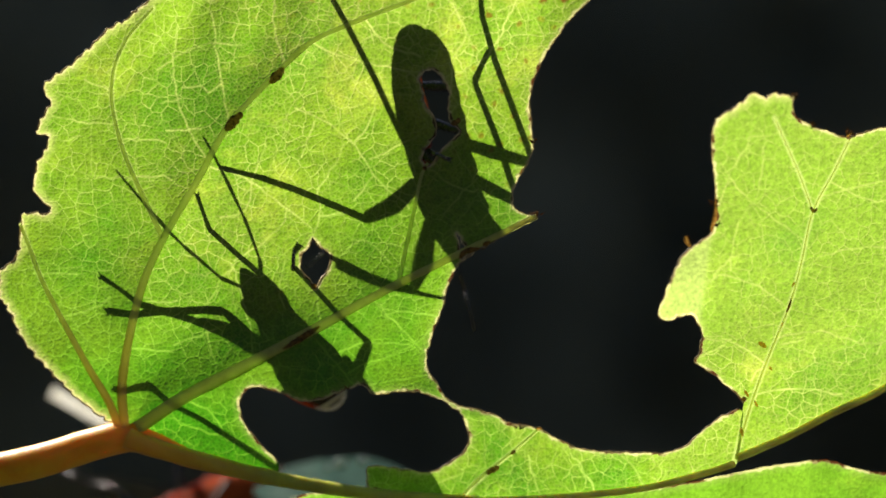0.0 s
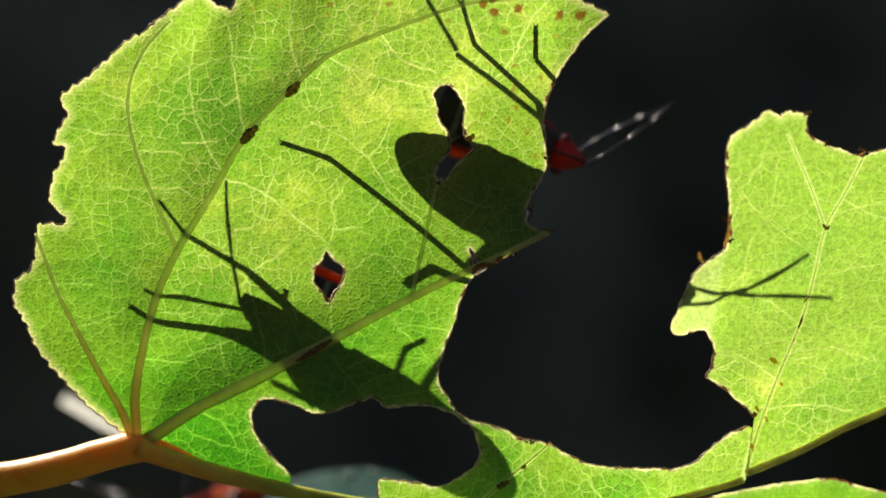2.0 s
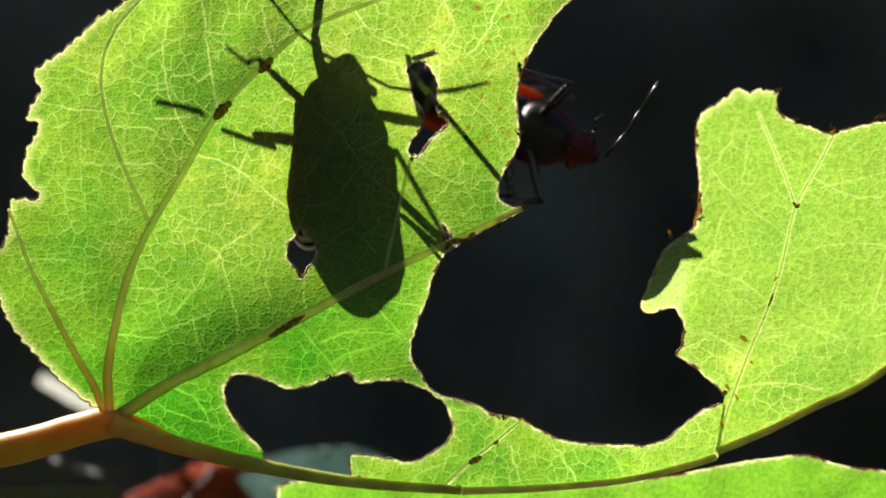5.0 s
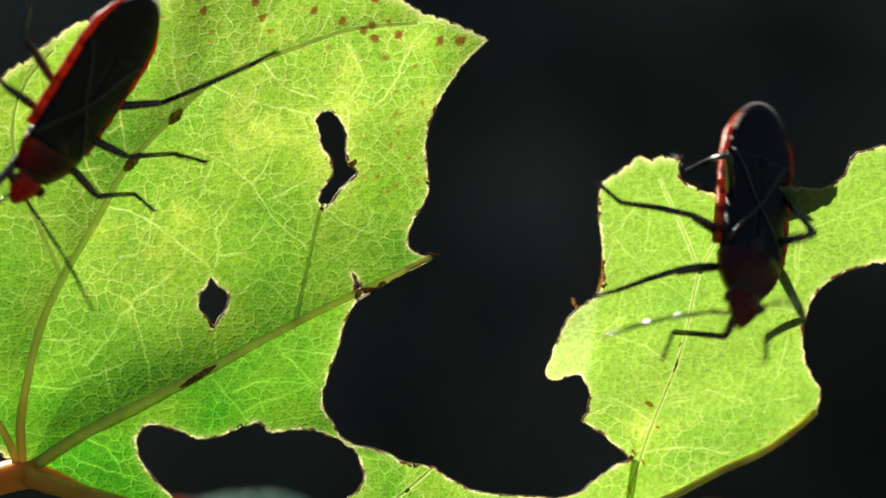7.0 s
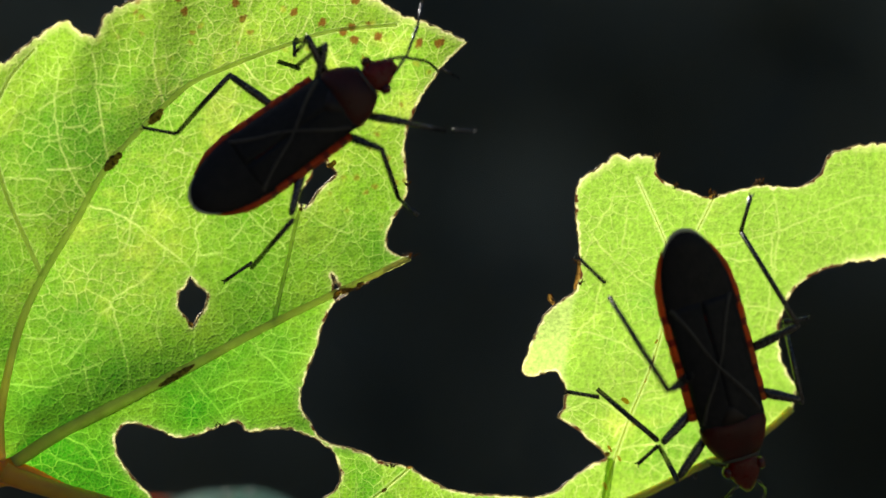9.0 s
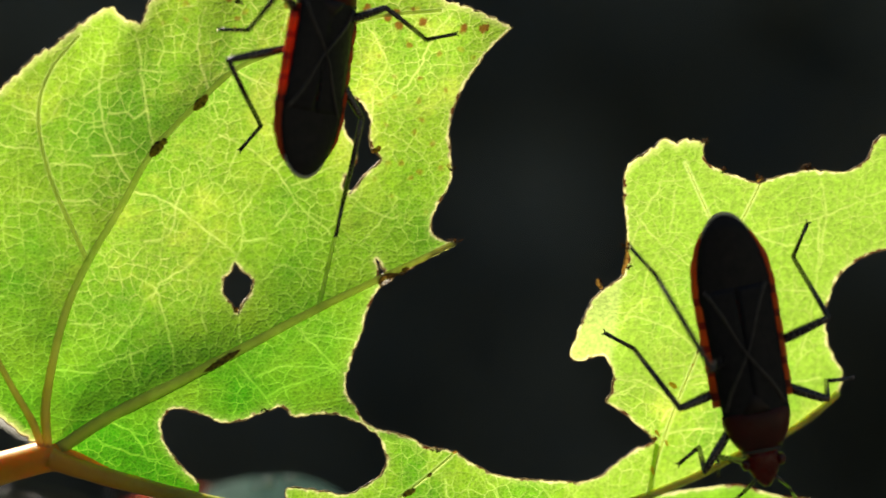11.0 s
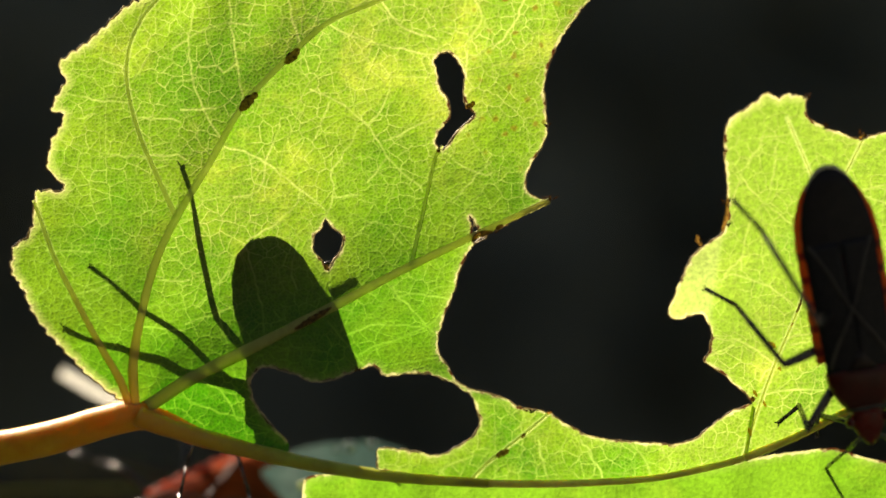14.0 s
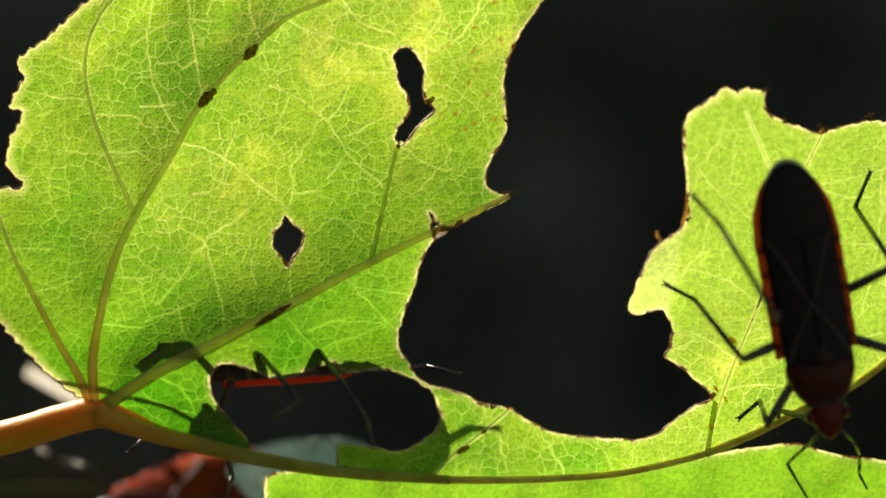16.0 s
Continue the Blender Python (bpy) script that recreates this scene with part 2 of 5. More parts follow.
NYMPH_RED = horn_material("nymph_red", (0.42, 0.075, 0.018), (0.12, 0.020, 0.008), 320.0, 0.8, translucent=0.2, spec=0.05)
HEAD_RED = horn_material("head_red", (0.07, 0.010, 0.007), (0.035, 0.006, 0.005), 1300.0, 0.30, translucent=0.32, inner=(0.75, 0.045, 0.014))
SHOOT = vein_material("pale_shoot", (0.93, 0.94, 0.86), (0.86, 0.88, 0.74), 0.4, 0.1)
SHELL_ORANGE = horn_material("shell_orange", (0.88, 0.21, 0.028), (0.74, 0.12, 0.018), 700.0, 0.35, translucent=0.55)
RIM_DULL = horn_material("rim_dull", (0.74, 0.12, 0.020), (0.58, 0.07, 0.014), 700.0, 0.42, translucent=0.5)
SHELL_DARK_RED = horn_material("shell_dark_red", (0.085, 0.012, 0.007), (0.03, 0.006, 0.004), 620.0, 0.36, translucent=0.34, inner=(0.80, 0.07, 0.018))
BELLY_WHITE = horn_material("belly_white", (0.21, 0.21, 0.19), (0.11, 0.11, 0.10), 1500.0, 0.6, translucent=0.12, spec=0.2)
EYE = horn_material("eye", (0.10, 0.008, 0.006), (0.05, 0.006, 0.005), 3000.0, 0.18)
LEG = horn_material("leg_black", (0.010, 0.009, 0.010), (0.022, 0.020, 0.020), 2500.0, 0.24, spec=1.0)


# ---- building helpers ----
def link_mesh(name, verts, faces, materials, parent=None, label="", smooth=True, face_mats=None):
    me = bpy.data.meshes.new(name)
    me.from_pydata([tuple(v) for v in verts], [], faces)
    for mt in materials if isinstance(materials, (list, tuple)) else [materials]:
        me.materials.append(mt)
    if smooth:
        me.polygons.foreach_set("use_smooth", [True] * len(me.polygons))
    if face_mats is not None:
        me.polygons.foreach_set("material_index", face_mats)
    me.update()
    ob = new(name, me)
    ob.parent = parent
    if label:
        tagged(ob, label)
    return ob


def smooth_line(points, step):
    """A smooth run through a few points, about one step apart."""
    p = [np.array(q, float) for q in points]
    p = [2 * p[0] - p[1], *p, 2 * p[-1] - p[-2]]
    out = []
    for a, b, c, d in zip(p, p[1:], p[2:], p[3:]):
        n = max(1, int(np.linalg.norm((c - b)[:2]) / step))
        for k in range(n):
            s = k / n
            out.append(0.5 * (2 * b + (c - a) * s + (2 * a - 5 * b + 4 * c - d) * s * s + (3 * b - a - 3 * c + d) * s ** 3))
    out.append(p[-2])
    return np.array(out)


def ridge(path, radii, sides=9, up=Vector((0, -1, 0))):
    """The raised front of a vein: an open arch along a path."""
    verts, faces = [], []
    n = len(path)
    for i in range(n):
        d = (Vector(path[min(i + 1, n - 1)]) - Vector(path[max(i - 1, 0)])).normalized()
        side = d.cross(up).normalized()
        nrm = side.cross(d).normalized()
        for k in range(sides):
            a = math.pi * (-0.12 + 1.24 * k / (sides - 1))
            verts.append(Vector(path[i]) + radii[i] * (math.cos(a) * side + 0.45 * math.sin(a) * nrm))
    for i in range(n - 1):
        for k in range(sides - 1):
            faces.append((i * sides + k, i * sides + k + 1, (i + 1) * sides + k + 1, (i + 1) * sides + k))
    return verts, faces


def tube(path, radii, sides=10, flat=1.0, up=Vector((0, -1, 0)), cap=True):
    """Vertices and faces of a tapering tube; flat squeezes it along up."""
    verts, faces = [], []
    n = len(path)
    for i in range(n):
        d = (Vector(path[min(i + 1, n - 1)]) - Vector(path[max(i - 1, 0)])).normalized()
        side = d.cross(up)
        side = side.normalized() if side.length > 1e-9 else Vector((1, 0, 0))
        nrm = side.cross(d).normalized()
        for k in range(sides):
            a = 2 * math.pi * k / sides
            verts.append(Vector(path[i]) + radii[i] * (math.cos(a) * side + flat * math.sin(a) * nrm))
    for i in range(n - 1):
        for k in range(sides):
            k2 = (k + 1) % sides
            faces.append((i * sides + k, i * sides + k2, (i + 1) * sides + k2, (i + 1) * sides + k))
    if cap:
        faces.append(tuple(range(sides - 1, -1, -1)))
        faces.append(tuple((n - 1) * sides + k for k in range(sides)))
    return verts, faces


def joined(*chunks):
    verts, faces, mats = [], [], []
    for chunk in chunks:
        v, f = chunk[0], chunk[1]
        base = len(verts)
        verts += list(v)
        faces += [tuple(base + i for i in q) for q in f]
        mats += [chunk[2] if len(chunk) > 2 else 0] * len(f)
    return verts, faces, mats


def wobble(u, v, scale, seed=0.0):
    return noise.noise(Vector((u / scale, v / scale, seed)))


# ---- surroundings: ground and a ring of dark thicket ----
def ground():
    n, verts, faces = 48, [], []
    radii = [0, 0.3, 0.7, 1.2, 2, 4, 9, 25, 80, 300, 1500]
    for i, r in enumerate(radii):
        for k in range(n):
            a = 2 * math.pi * k / n
            x, y = r * math.cos(a), r * math.sin(a)
            verts.append((x, y, 0.03 * wobble(x, y, 0.5) if r < 10 else 0))
    for i in range(len(radii) - 1):
        for k in range(n):
            k2 = (k + 1) % n
            faces.append((i * n + k, (i + 1) * n + k, (i + 1) * n + k2, i * n + k2))
    ob = link_mesh("ground", verts, faces, SOIL)
    tagged(ob, "dark damp soil under the plants", "ground", kind="structure")


# closed ring, unseen behind the eye, added to cut low sky light
def thicket():
    """Shaded bushes all round: a ring of rounded mounds under a thick coat of leaves."""
    rnd = random.Random(4)
    verts, faces = [], []
    n, rows = 160, 30

    def skin(a, s):
        """Point of the ring's skin: s from 0 (inner foot) over the crown to 1 (outer foot)."""
        ca, sa = math.cos(a), math.sin(a)
        tall = 1.50 * (1 + 0.22 * wobble(ca, sa, 0.35, 3.0) + 0.10 * wobble(ca * 4, sa * 4, 0.5, 7.0))
        wide = 0.75 * (1 + 0.30 * wobble(ca * 2, sa * 2, 0.5, 8.0))
        lump = 0.14 * wobble(ca * 5, sa * 5 + s * 6, 0.5, 1.0) + 0.07 * wobble(ca * 12, sa * 12 + s * 14, 0.5, 2.0)
        if s < 0.45:
            r, h = 1.62 + 0.35 * (s / 0.45) ** 2 + lump, tall * 0.92 * s / 0.45
        else:
            q = (s - 0.45) / 0.55
            r = 1.97 + wide * (1 - (1 - q) ** 1.5) + lump
            h = tall * (0.92 + 0.14 * math.sin(min(1.0, q * 3.3) * math.pi / 2)) * math.cos(q * math.pi / 2) ** 0.7 + 0.5 * lump * (1 - q)
        return Vector((r * ca, r * sa, max(h, 0.0) - 0.03))

    for j in range(rows):
        for k in range(n):
            verts.append(skin(2 * math.pi * k / n, j / (rows - 1)))
    for j in range(rows - 1):
        for k in range(n):
            k2 = (k + 1) % n
            faces.append((j * n + k, j * n + k2, (j + 1) * n + k2, (j + 1) * n + k))
    # leaves that stand out of the bushes
    for i in range(26000):
        a = rnd.uniform(0, 2 * math.pi)
        c = skin(a, rnd.uniform(0.02, 0.97)) + Vector((rnd.uniform(-0.09, 0.09), rnd.uniform(-0.09, 0.09), rnd.uniform(-0.02, 0.10)))
        q = Euler((rnd.uniform(-1.2, 1.2), rnd.uniform(-1.2, 1.2), a + rnd.uniform(-1, 1))).to_matrix()
        s = rnd.uniform(0.03, 0.065)
        base = len(verts)
        for x, z, b in ((0, -1, 0), (0.45, -0.2, 0.1), (0.38, 0.4, 0.12), (0, 1, -0.05), (-0.38, 0.4, 0.12), (-0.45, -0.2, 0.1)):
            verts.append(c + q @ Vector((x * s, b * s, z * s)))
        faces += [(base, base + 1, base + 2, base + 3), (base, base + 3, base + 4, base + 5)]
    ob = link_mesh("thicket", verts, faces, THICKET)
    tagged(ob, "dark shaded thicket of bushes far out of focus", "thicket", kind="stuff")



ground()
thicket()

# ---- the leaf ----
# outlines in leaf units, each a few guide points with its own edge character
LEFT_MARGIN = [(170, 712), (133, 700), (89, 664), (39, 616), (-5, 566), (-27, 520), (-53, 470), (-45, 430), (-19, 404), (-13, 350), (-5, 332), (41, 330), (15, 300), (11, 276), (17, 246), (39, 204), (17, 186), (31, 156), (43, 136), (31, 108), (59, 82), (93, 58), (141, 12), (179, -10)]
TOP_MARGIN = [(179, -10), (216, -43), (258, -70), (284, -80), (306, -62), (336, -55), (352, -90), (400, -116), (470, -132), (560, -142), (660, -146),
              (760, -138), (836, -124), (880, -98), (950, -72), (1010, -44)]
TIP_EDGE = [(1010, -44), (976, -14), (944, 26), (916, 70), (901, 106), (893, 150), (897, 200), (898, 230), (880, 266), (862, 300), (862, 326), (880, 340),
            (904, 347)]
THORN_EDGE = [(904, 347), (872, 362), (838, 384), (800, 404), (778, 414), (760, 438), (746, 466), (736, 502), (716, 556), (705, 592), (709, 620), (724, 640),
              (737, 664), (750, 674), (766, 681)]
STRIP_START = [(766, 681), (800, 690), (830, 700), (846, 712), (880, 718), (905, 722)]
HOLE_RIGHT = [(655, 839), (600, 826), (597, 806), (601, 787), (640, 789), (692, 797), (722, 794), (746, 780), (768, 764), (778, 742), (773, 716), (763, 692), (748, 684), (736, 674)]
HOLE_TOP = [(736, 674), (714, 665), (690, 656), (650, 656), (620, 660), (606, 658), (592, 643), (570, 648), (545, 656), (520, 667), (482, 671), (456, 659),
            (430, 652), (405, 645), (385, 650), (374, 666), (374, 690), (386, 716), (406, 742), (430, 766), (441, 780)]
RIM_LEFT = [(441, 780), (440, 800), (360, 786), (300, 772), (240, 755), (190, 735), (170, 712)]
STRIP_TOP = [(905, 722), (922, 736), (950, 751), (980, 765), (1020, 771), (1060, 773), (1100, 776), (1132, 776), (1164, 766), (1190, 746), (1216, 726), (1240, 713), (1263, 706)]
STRIP_BOTTOM = [(1247, 806), (1200, 818), (1100, 837), (1000, 846), (900, 850), (795, 850)]
LOBE_LEFT = [(1263, 704), (1240, 681), (1210, 656), (1190, 641), (1174, 631), (1184, 614), (1189, 582), (1182, 562), (1170, 549), (1154, 551), (1136, 557), (1118, 556),
             (1111, 544), (1124, 510), (1140, 470), (1155, 442), (1176, 424), (1205, 404), (1214, 376), (1215, 340), (1212, 300), (1208, 250), (1210, 216)]
LOBE_TOP = [(1210, 216), (1226, 194), (1246, 182), (1264, 172), (1285, 155), (1300, 162), (1320, 157), (1356, 162)]
LOBE_BITE = [(1356, 162), (1354, 184), (1362, 200), (1382, 212), (1410, 222), (1450, 234), (1480, 226), (1514, 218), (1545, 212), (1609, 216), (1649, 190), (1664, 158), (1702, 144)]
LOBE_ARM = [(1702, 144), (1760, 138), (1812, 150), (1838, 200), (1836, 270), (1808, 326), (1760, 346), (1702, 352)]
LOBE_RIGHT = [(1702, 352), (1654, 366), (1614, 388), (1589, 418), (1573, 466), (1575, 518), (1590, 558), (1603, 582), (1592, 620), (1554, 652), (1500, 690), (1420, 726), (1350, 762), (1290, 788), (1247, 806)]
DIAMOND_HOLE = [(505, 381), (517, 396), (535, 412), (533, 436), (520, 452), (510, 472), (500, 455), (486, 440), (486, 410), (498, 398)]
SLOT_HOLE = [(697, 98), (709, 86), (728, 88), (742, 108), (750, 128), (748, 152), (752, 176), (768, 194), (746, 216), (730, 236), (712, 256), (700, 246), (706, 226), (716, 212), (727, 196), (722, 168), (708, 148), (702, 124)]
SLIT = [(760, 374), (771, 392), (779, 404), (790, 410), (778, 420), (768, 422), (765, 396)]


def edge_line(points, kind, seed):
    """Guide points made into a worn edge: 'tooth' a saw-toothed margin, 'bite' a gnawed edge."""
    if len(points) < 2:
        return np.array(points, float)
    if kind == "straight":
        return np.array(points, float)
    line = smooth_line(points, 5.0) if kind != "bite" else smooth_line(points, 4.0)
    d = np.gradient(line, axis=0)
    nrm = np.stack([d[:, 1], -d[:, 0]], 1) / (np.linalg.norm(d, axis=1)[:, None] + 1e-9)
    run = np.cumsum(np.linalg.norm(d, axis=1))
    amp = []
    for (u, v), s in zip(line, run):
        if kind == "tooth":
            saw = ((s / 24.0 + 0.35 * wobble(u, v, 60, seed)) % 1.0)
            amp.append(5.0 * (saw - 0.4) + 3.0 * wobble(u, v, 14, seed) + 2.0 * wobble(u, v, 5, seed + 2))
        else:
            amp.append(2.4 * wobble(u, v, 11, seed) + 1.4 * wobble(u, v, 5, seed + 5))
    amp = np.array(amp)
    amp[0] = amp[-1] = 0
    return line + nrm * amp[:, None]


def outline(*runs):
    """One closed outline out of several edges, and which stretches are bitten."""
    pts, bit = [], []
    for i, (points, kind) in enumerate(runs):
        line = edge_line(points, kind, 1.7 * i + 0.3)[:-1]
        pts.append(line)
        bit += [{"bite": 1.0, "tooth": 0.0, "straight": 0.5}[kind]] * len(line)
    return np.concatenate(pts), np.array(bit)


def field(P, poly):
    """Distance to a closed outline (positive inside) and the index of the nearest side."""
    A, Bq = poly, np.roll(poly, -1, axis=0)
    best = np.full(len(P), 1e18)
    idx = np.zeros(len(P), int)
    odd = np.zeros(len(P), bool)
    for i in range(len(A)):
        a, b = A[i], Bq[i]
        e = b - a
        w = P - a
        s = np.clip((w @ e) / (e @ e + 1e-12), 0, 1)
        dd = ((w - s[:, None] * e) ** 2).sum(1)
        closer = dd < best
        best[closer] = dd[closer]
        idx[closer] = i
        if a[1] != b[1]:
            cross = ((a[1] > P[:, 1]) != (b[1] > P[:, 1])) & (P[:, 0] < (b[0] - a[0]) * (P[:, 1] - a[1]) / (b[1] - a[1]) + a[0])
            odd ^= cross
    return np.where(odd, 1, -1) * np.sqrt(best), idx


def line_distance(P, lines):
    best = np.full(len(P), 1e9)
    for line in lines:
        for a, b in zip(line, line[1:]):
            e = b - a
            w = P - a
            s = np.clip((w @ e) / (e @ e + 1e-12), 0, 1)
            best = np.minimum(best, np.sqrt(((w - s[:, None] * e) ** 2).sum(1)))
    return best


# main veins, base outwards
VEIN_OUTER = [(158, 716), (140, 668), (104, 606), (56, 516), (24, 452), (2, 392), (-14, 350)]
VEIN_MIDDLE = [(168, 716), (164, 640), (180, 545), (204, 458), (240, 380), (298, 284), (358, 180), (440, 92), (505, 34), (580, 0), (660, -30), (760, -62), (880, -74)]
VEIN_FORK = [(240, 380), (204, 302), (172, 226), (152, 142), (156, 76), (182, 20), (226, -30)]
VEIN_INNER = [(190, 716), (270, 664), (380, 608), (512, 540), (640, 472), (764, 412), (902, 347)]
VEIN_STRIP = [(758, 852), (788, 818), (820, 792), (856, 764), (904, 723)]
VEIN_LOBE = [(1248, 804), (1270, 726), (1302, 636), (1344, 536), (1368, 452), (1388, 366), (1424, 300), (1456, 236)]
VEIN_LOBE_FORK = [(1388, 366), (1364, 300), (1338, 240), (1320, 200)]
RIM = [(172, 732), (200, 744), (270, 766), (400, 800), (520, 824), (640, 840), (795, 850)]
RIM_STRIP = [(795, 850), (900, 850), (1000, 846), (1100, 837), (1200, 816), (1250, 802)]
RIM_LOBE = [(1250, 802), (1300, 782), (1350, 760), (1420, 724), (1500, 688), (1556, 650), (1594, 616)]
VEIN_SLOT = [(656, 466), (668, 410), (682, 350), (700, 270), (712, 250)]
SIDE_MIDDLE = [[(358, 182), (350, 130), (340, 60), (330, -20)], [(318, 240), (280, 170), (262, 90), (270, 0)]]
SIDE_LOBE = [
    [(505, 34), (560, 60), (640, 80), (700, 90)], [(600, -8), (640, 40), (700, 60)], [(740, -56), (780, 20), (760, 60), (752, 120)], [(800, 80), (840, 30), (860, -20), (900, -70)],
    [(580, 0), (600, -60), (620, -130)], [(700, -44), (720, -90), (730, -130)], [(460, 70), (440, 0), (450, -80)], [(230, 690), (300, 720), (380, 740)], [(270, 664), (320, 690), (350, 740)],
]
SIDE_REST = [
    [(1344, 536), (1290, 500), (1220, 480), (1150, 520)], [(1302, 636), (1250, 600), (1200, 590)], [(1364, 470), (1420, 440), (1500, 430), (1570, 440)],
    [(1320, 590), (1400, 580), (1480, 600), (1560, 590)], [(1290, 690), (1360, 680), (1440, 690)], [(1375, 420), (1320, 380), (1260, 330), (1225, 280)], [(1400, 340), (1480, 320), (1560, 300), (1680, 250)],
    [(1240, 470), (1250, 400), (1290, 330), (1300, 250)], [(1560, 300), (1556, 400), (1540, 500), (1500, 620)], [(1680, 250), (1740, 230), (1800, 250)],
    [(905, 850), (890, 800), (885, 770)], [(1000, 846), (980, 800), (960, 770)], [(1090, 838), (1070, 800), (1050, 780)], [(700, 842), (730, 815), (770, 800)],
]
SIDE_UPPER = [
    [(172, 204), (232, 205), (245, 210)], [(124, 270), (189, 270), (240, 268), (257, 277)], [(232, 79), (296, 43), (339, 34), (386, 39)], [(275, 112), (309, 109), (322, 122), (348, 103)],
    [(240, 140), (275, 131)], [(249, 189), (309, 185)], [(103, 97), (146, 116)], [(43, 161), (100, 172), (155, 178)], [(64, 206), (94, 197)], [(9, 439), (90, 441)], [(41, 523), (116, 502), (142, 484)],
]
SIDE_CENTRE = [
    [(326, 253), (399, 281), (506, 365)], [(476, 150), (523, 171), (579, 212), (613, 270), (678, 330)], [(562, 214), (532, 274), (515, 292), (519, 343), (506, 378)], [(519, 343), (570, 335)],
    [(613, 274), (579, 317)], [(609, 242), (643, 227), (695, 201)], [(620, 150), (600, 189), (583, 212)], [(510, 176), (489, 236)], [(553, 414), (596, 386), (643, 425)],
    [(424, 214), (403, 270), (386, 330), (343, 343)], [(463, 330), (429, 382), (364, 420)], [(729, 352), (763, 313), (798, 279)], [(712, 262), (776, 300), (801, 298)],
]
SIDE_BASE = [
    [(71, 572), (103, 559)], [(210, 491), (262, 493)], [(180, 574), (257, 581)], [(275, 540), (326, 484), (339, 454), (365, 433)], [(257, 568), (348, 536)], [(360, 424), (386, 506), (399, 592)],
    [(313, 540), (335, 626)], [(455, 420), (446, 471), (455, 506)], [(621, 501), (696, 581)], [(509, 562), (572, 639)], [(563, 620), (679, 574), (730, 527)], [(542, 587), (593, 570), (675, 570)],
    [(597, 643), (705, 626)], [(514, 476), (516, 534)], [(632, 519), (675, 514), (726, 523)],
]
SIDE_FAR = [
    [(1276, 236), (1243, 295), (1221, 355)], [(1271, 236), (1335, 226)], [(1478, 266), (1518, 236)], [(1563, 236), (1573, 285), (1563, 384)], [(1167, 537), (1216, 472), (1251, 443)],
    [(1186, 626), (1241, 591)], [(1300, 636), (1276, 665)], [(1330, 601), (1375, 594)], [(1422, 315), (1480, 345), (1540, 350)],
]
SIDE_VEINS = SIDE_FAR + SIDE_UPPER + SIDE_CENTRE + SIDE_BASE + [VEIN_SLOT] + SIDE_MIDDLE + SIDE_LOBE + SIDE_REST
MAIN_LINES = [smooth_line(v, 30.0) for v in (VEIN_OUTER, VEIN_MIDDLE, VEIN_FORK, VEIN_INNER, VEIN_STRIP, VEIN_LOBE, VEIN_LOBE_FORK, RIM, RIM_STRIP, RIM_LOBE)]


def crooked(line):
    """Small kinks where finer veins leave."""
    return np.array([(u + 5.0 * wobble(u, v, 17, 11.0), v + 5.0 * wobble(u, v, 17, 14.0)) for u, v in line])


SIDE_LINES = [crooked(smooth_line(v, 9.0)) for v in SIDE_VEINS]
FOLDS = [smooth_line(v, 60.0) for v in (VEIN_OUTER, VEIN_MIDDLE, VEIN_FORK, VEIN_INNER, RIM)]


def relief(P):
    """How far the blade bulges away from the eye, in metres, at leaf points P."""
    P = np.asarray(P, float)
    d = np.minimum(line_distance(P, FOLDS), 160.0)
    u, v = P[:, 0], P[:, 1]
    # the blade falls away from the inner vein, and is corrugated between the veins of the upper margin
    over = np.clip((np.interp(u, [150, 190, 270, 380, 512, 640, 764, 902], [735, 716, 664, 608, 540, 472, 412, 347]) - v) * 0.89 / 125.0, 0, 1)
    over = 0.00046 * over * over * (3 - 2 * over) * np.clip((740.0 - u) / 260.0, 0, 1)
    ribs = 0.00010 * np.sin(u / 21.0 + 1.1 * np.sin(v / 70.0)) * np.clip((150.0 - v) / 130.0, 0, 1) * np.clip((u - 150) / 60.0, 0, 1) * np.clip((620 - u) / 120.0, 0, 1)
    # left of the middle vein the blade leans back
    back = np.clip(np.interp(v, [-120, 20, 102, 182, 240, 370, 460, 600], [640, 530, 430, 358, 318, 250, 205, 190]) - u, 0, 260)
    back = 0.12 * UNIT * back * np.clip((600.0 - v) / 200.0, 0, 1)
    pillow = 0.0005 + back + over + ribs + 0.00045 * (1 - np.exp(-d / 90.0)) * np.clip((P[:, 0] - 20) / 140.0, 0.35, 1.0)
    waves = 0.00016 * np.sin(u / 67.0 + 1.3 * np.sin(v / 90.0)) * np.sin(v / 58.0 + 0.7)
    left = np.clip((1150 - u) / 250.0, 0, 1)
    left = left * left * (3 - 2 * left)
    # the broad lobe is dished, the far lobe leans towards the light
    dish = -1.5e-4 * (np.minimum(v, 650.0) - 330.0) ** 2 - 1.1e-4 * (u - 480.0) ** 2 * (u < 480)
    flap = 0.30 * np.minimum(u - 1212.0, 0.0) * np.exp(-((v - 490.0) / 65.0) ** 2) * (u > 1050)
    curl = -5.0e-4 * np.clip(v - 500.0, 0, 200) ** 2 * np.clip((u - 300.0) / 150.0, 0, 1)
    lean = flap + 0.15 * (u - 1350.0) + 0.16 * (v - 480.0)
    return pillow + waves + UNIT * (left * (dish + curl) + (1 - left) * lean)


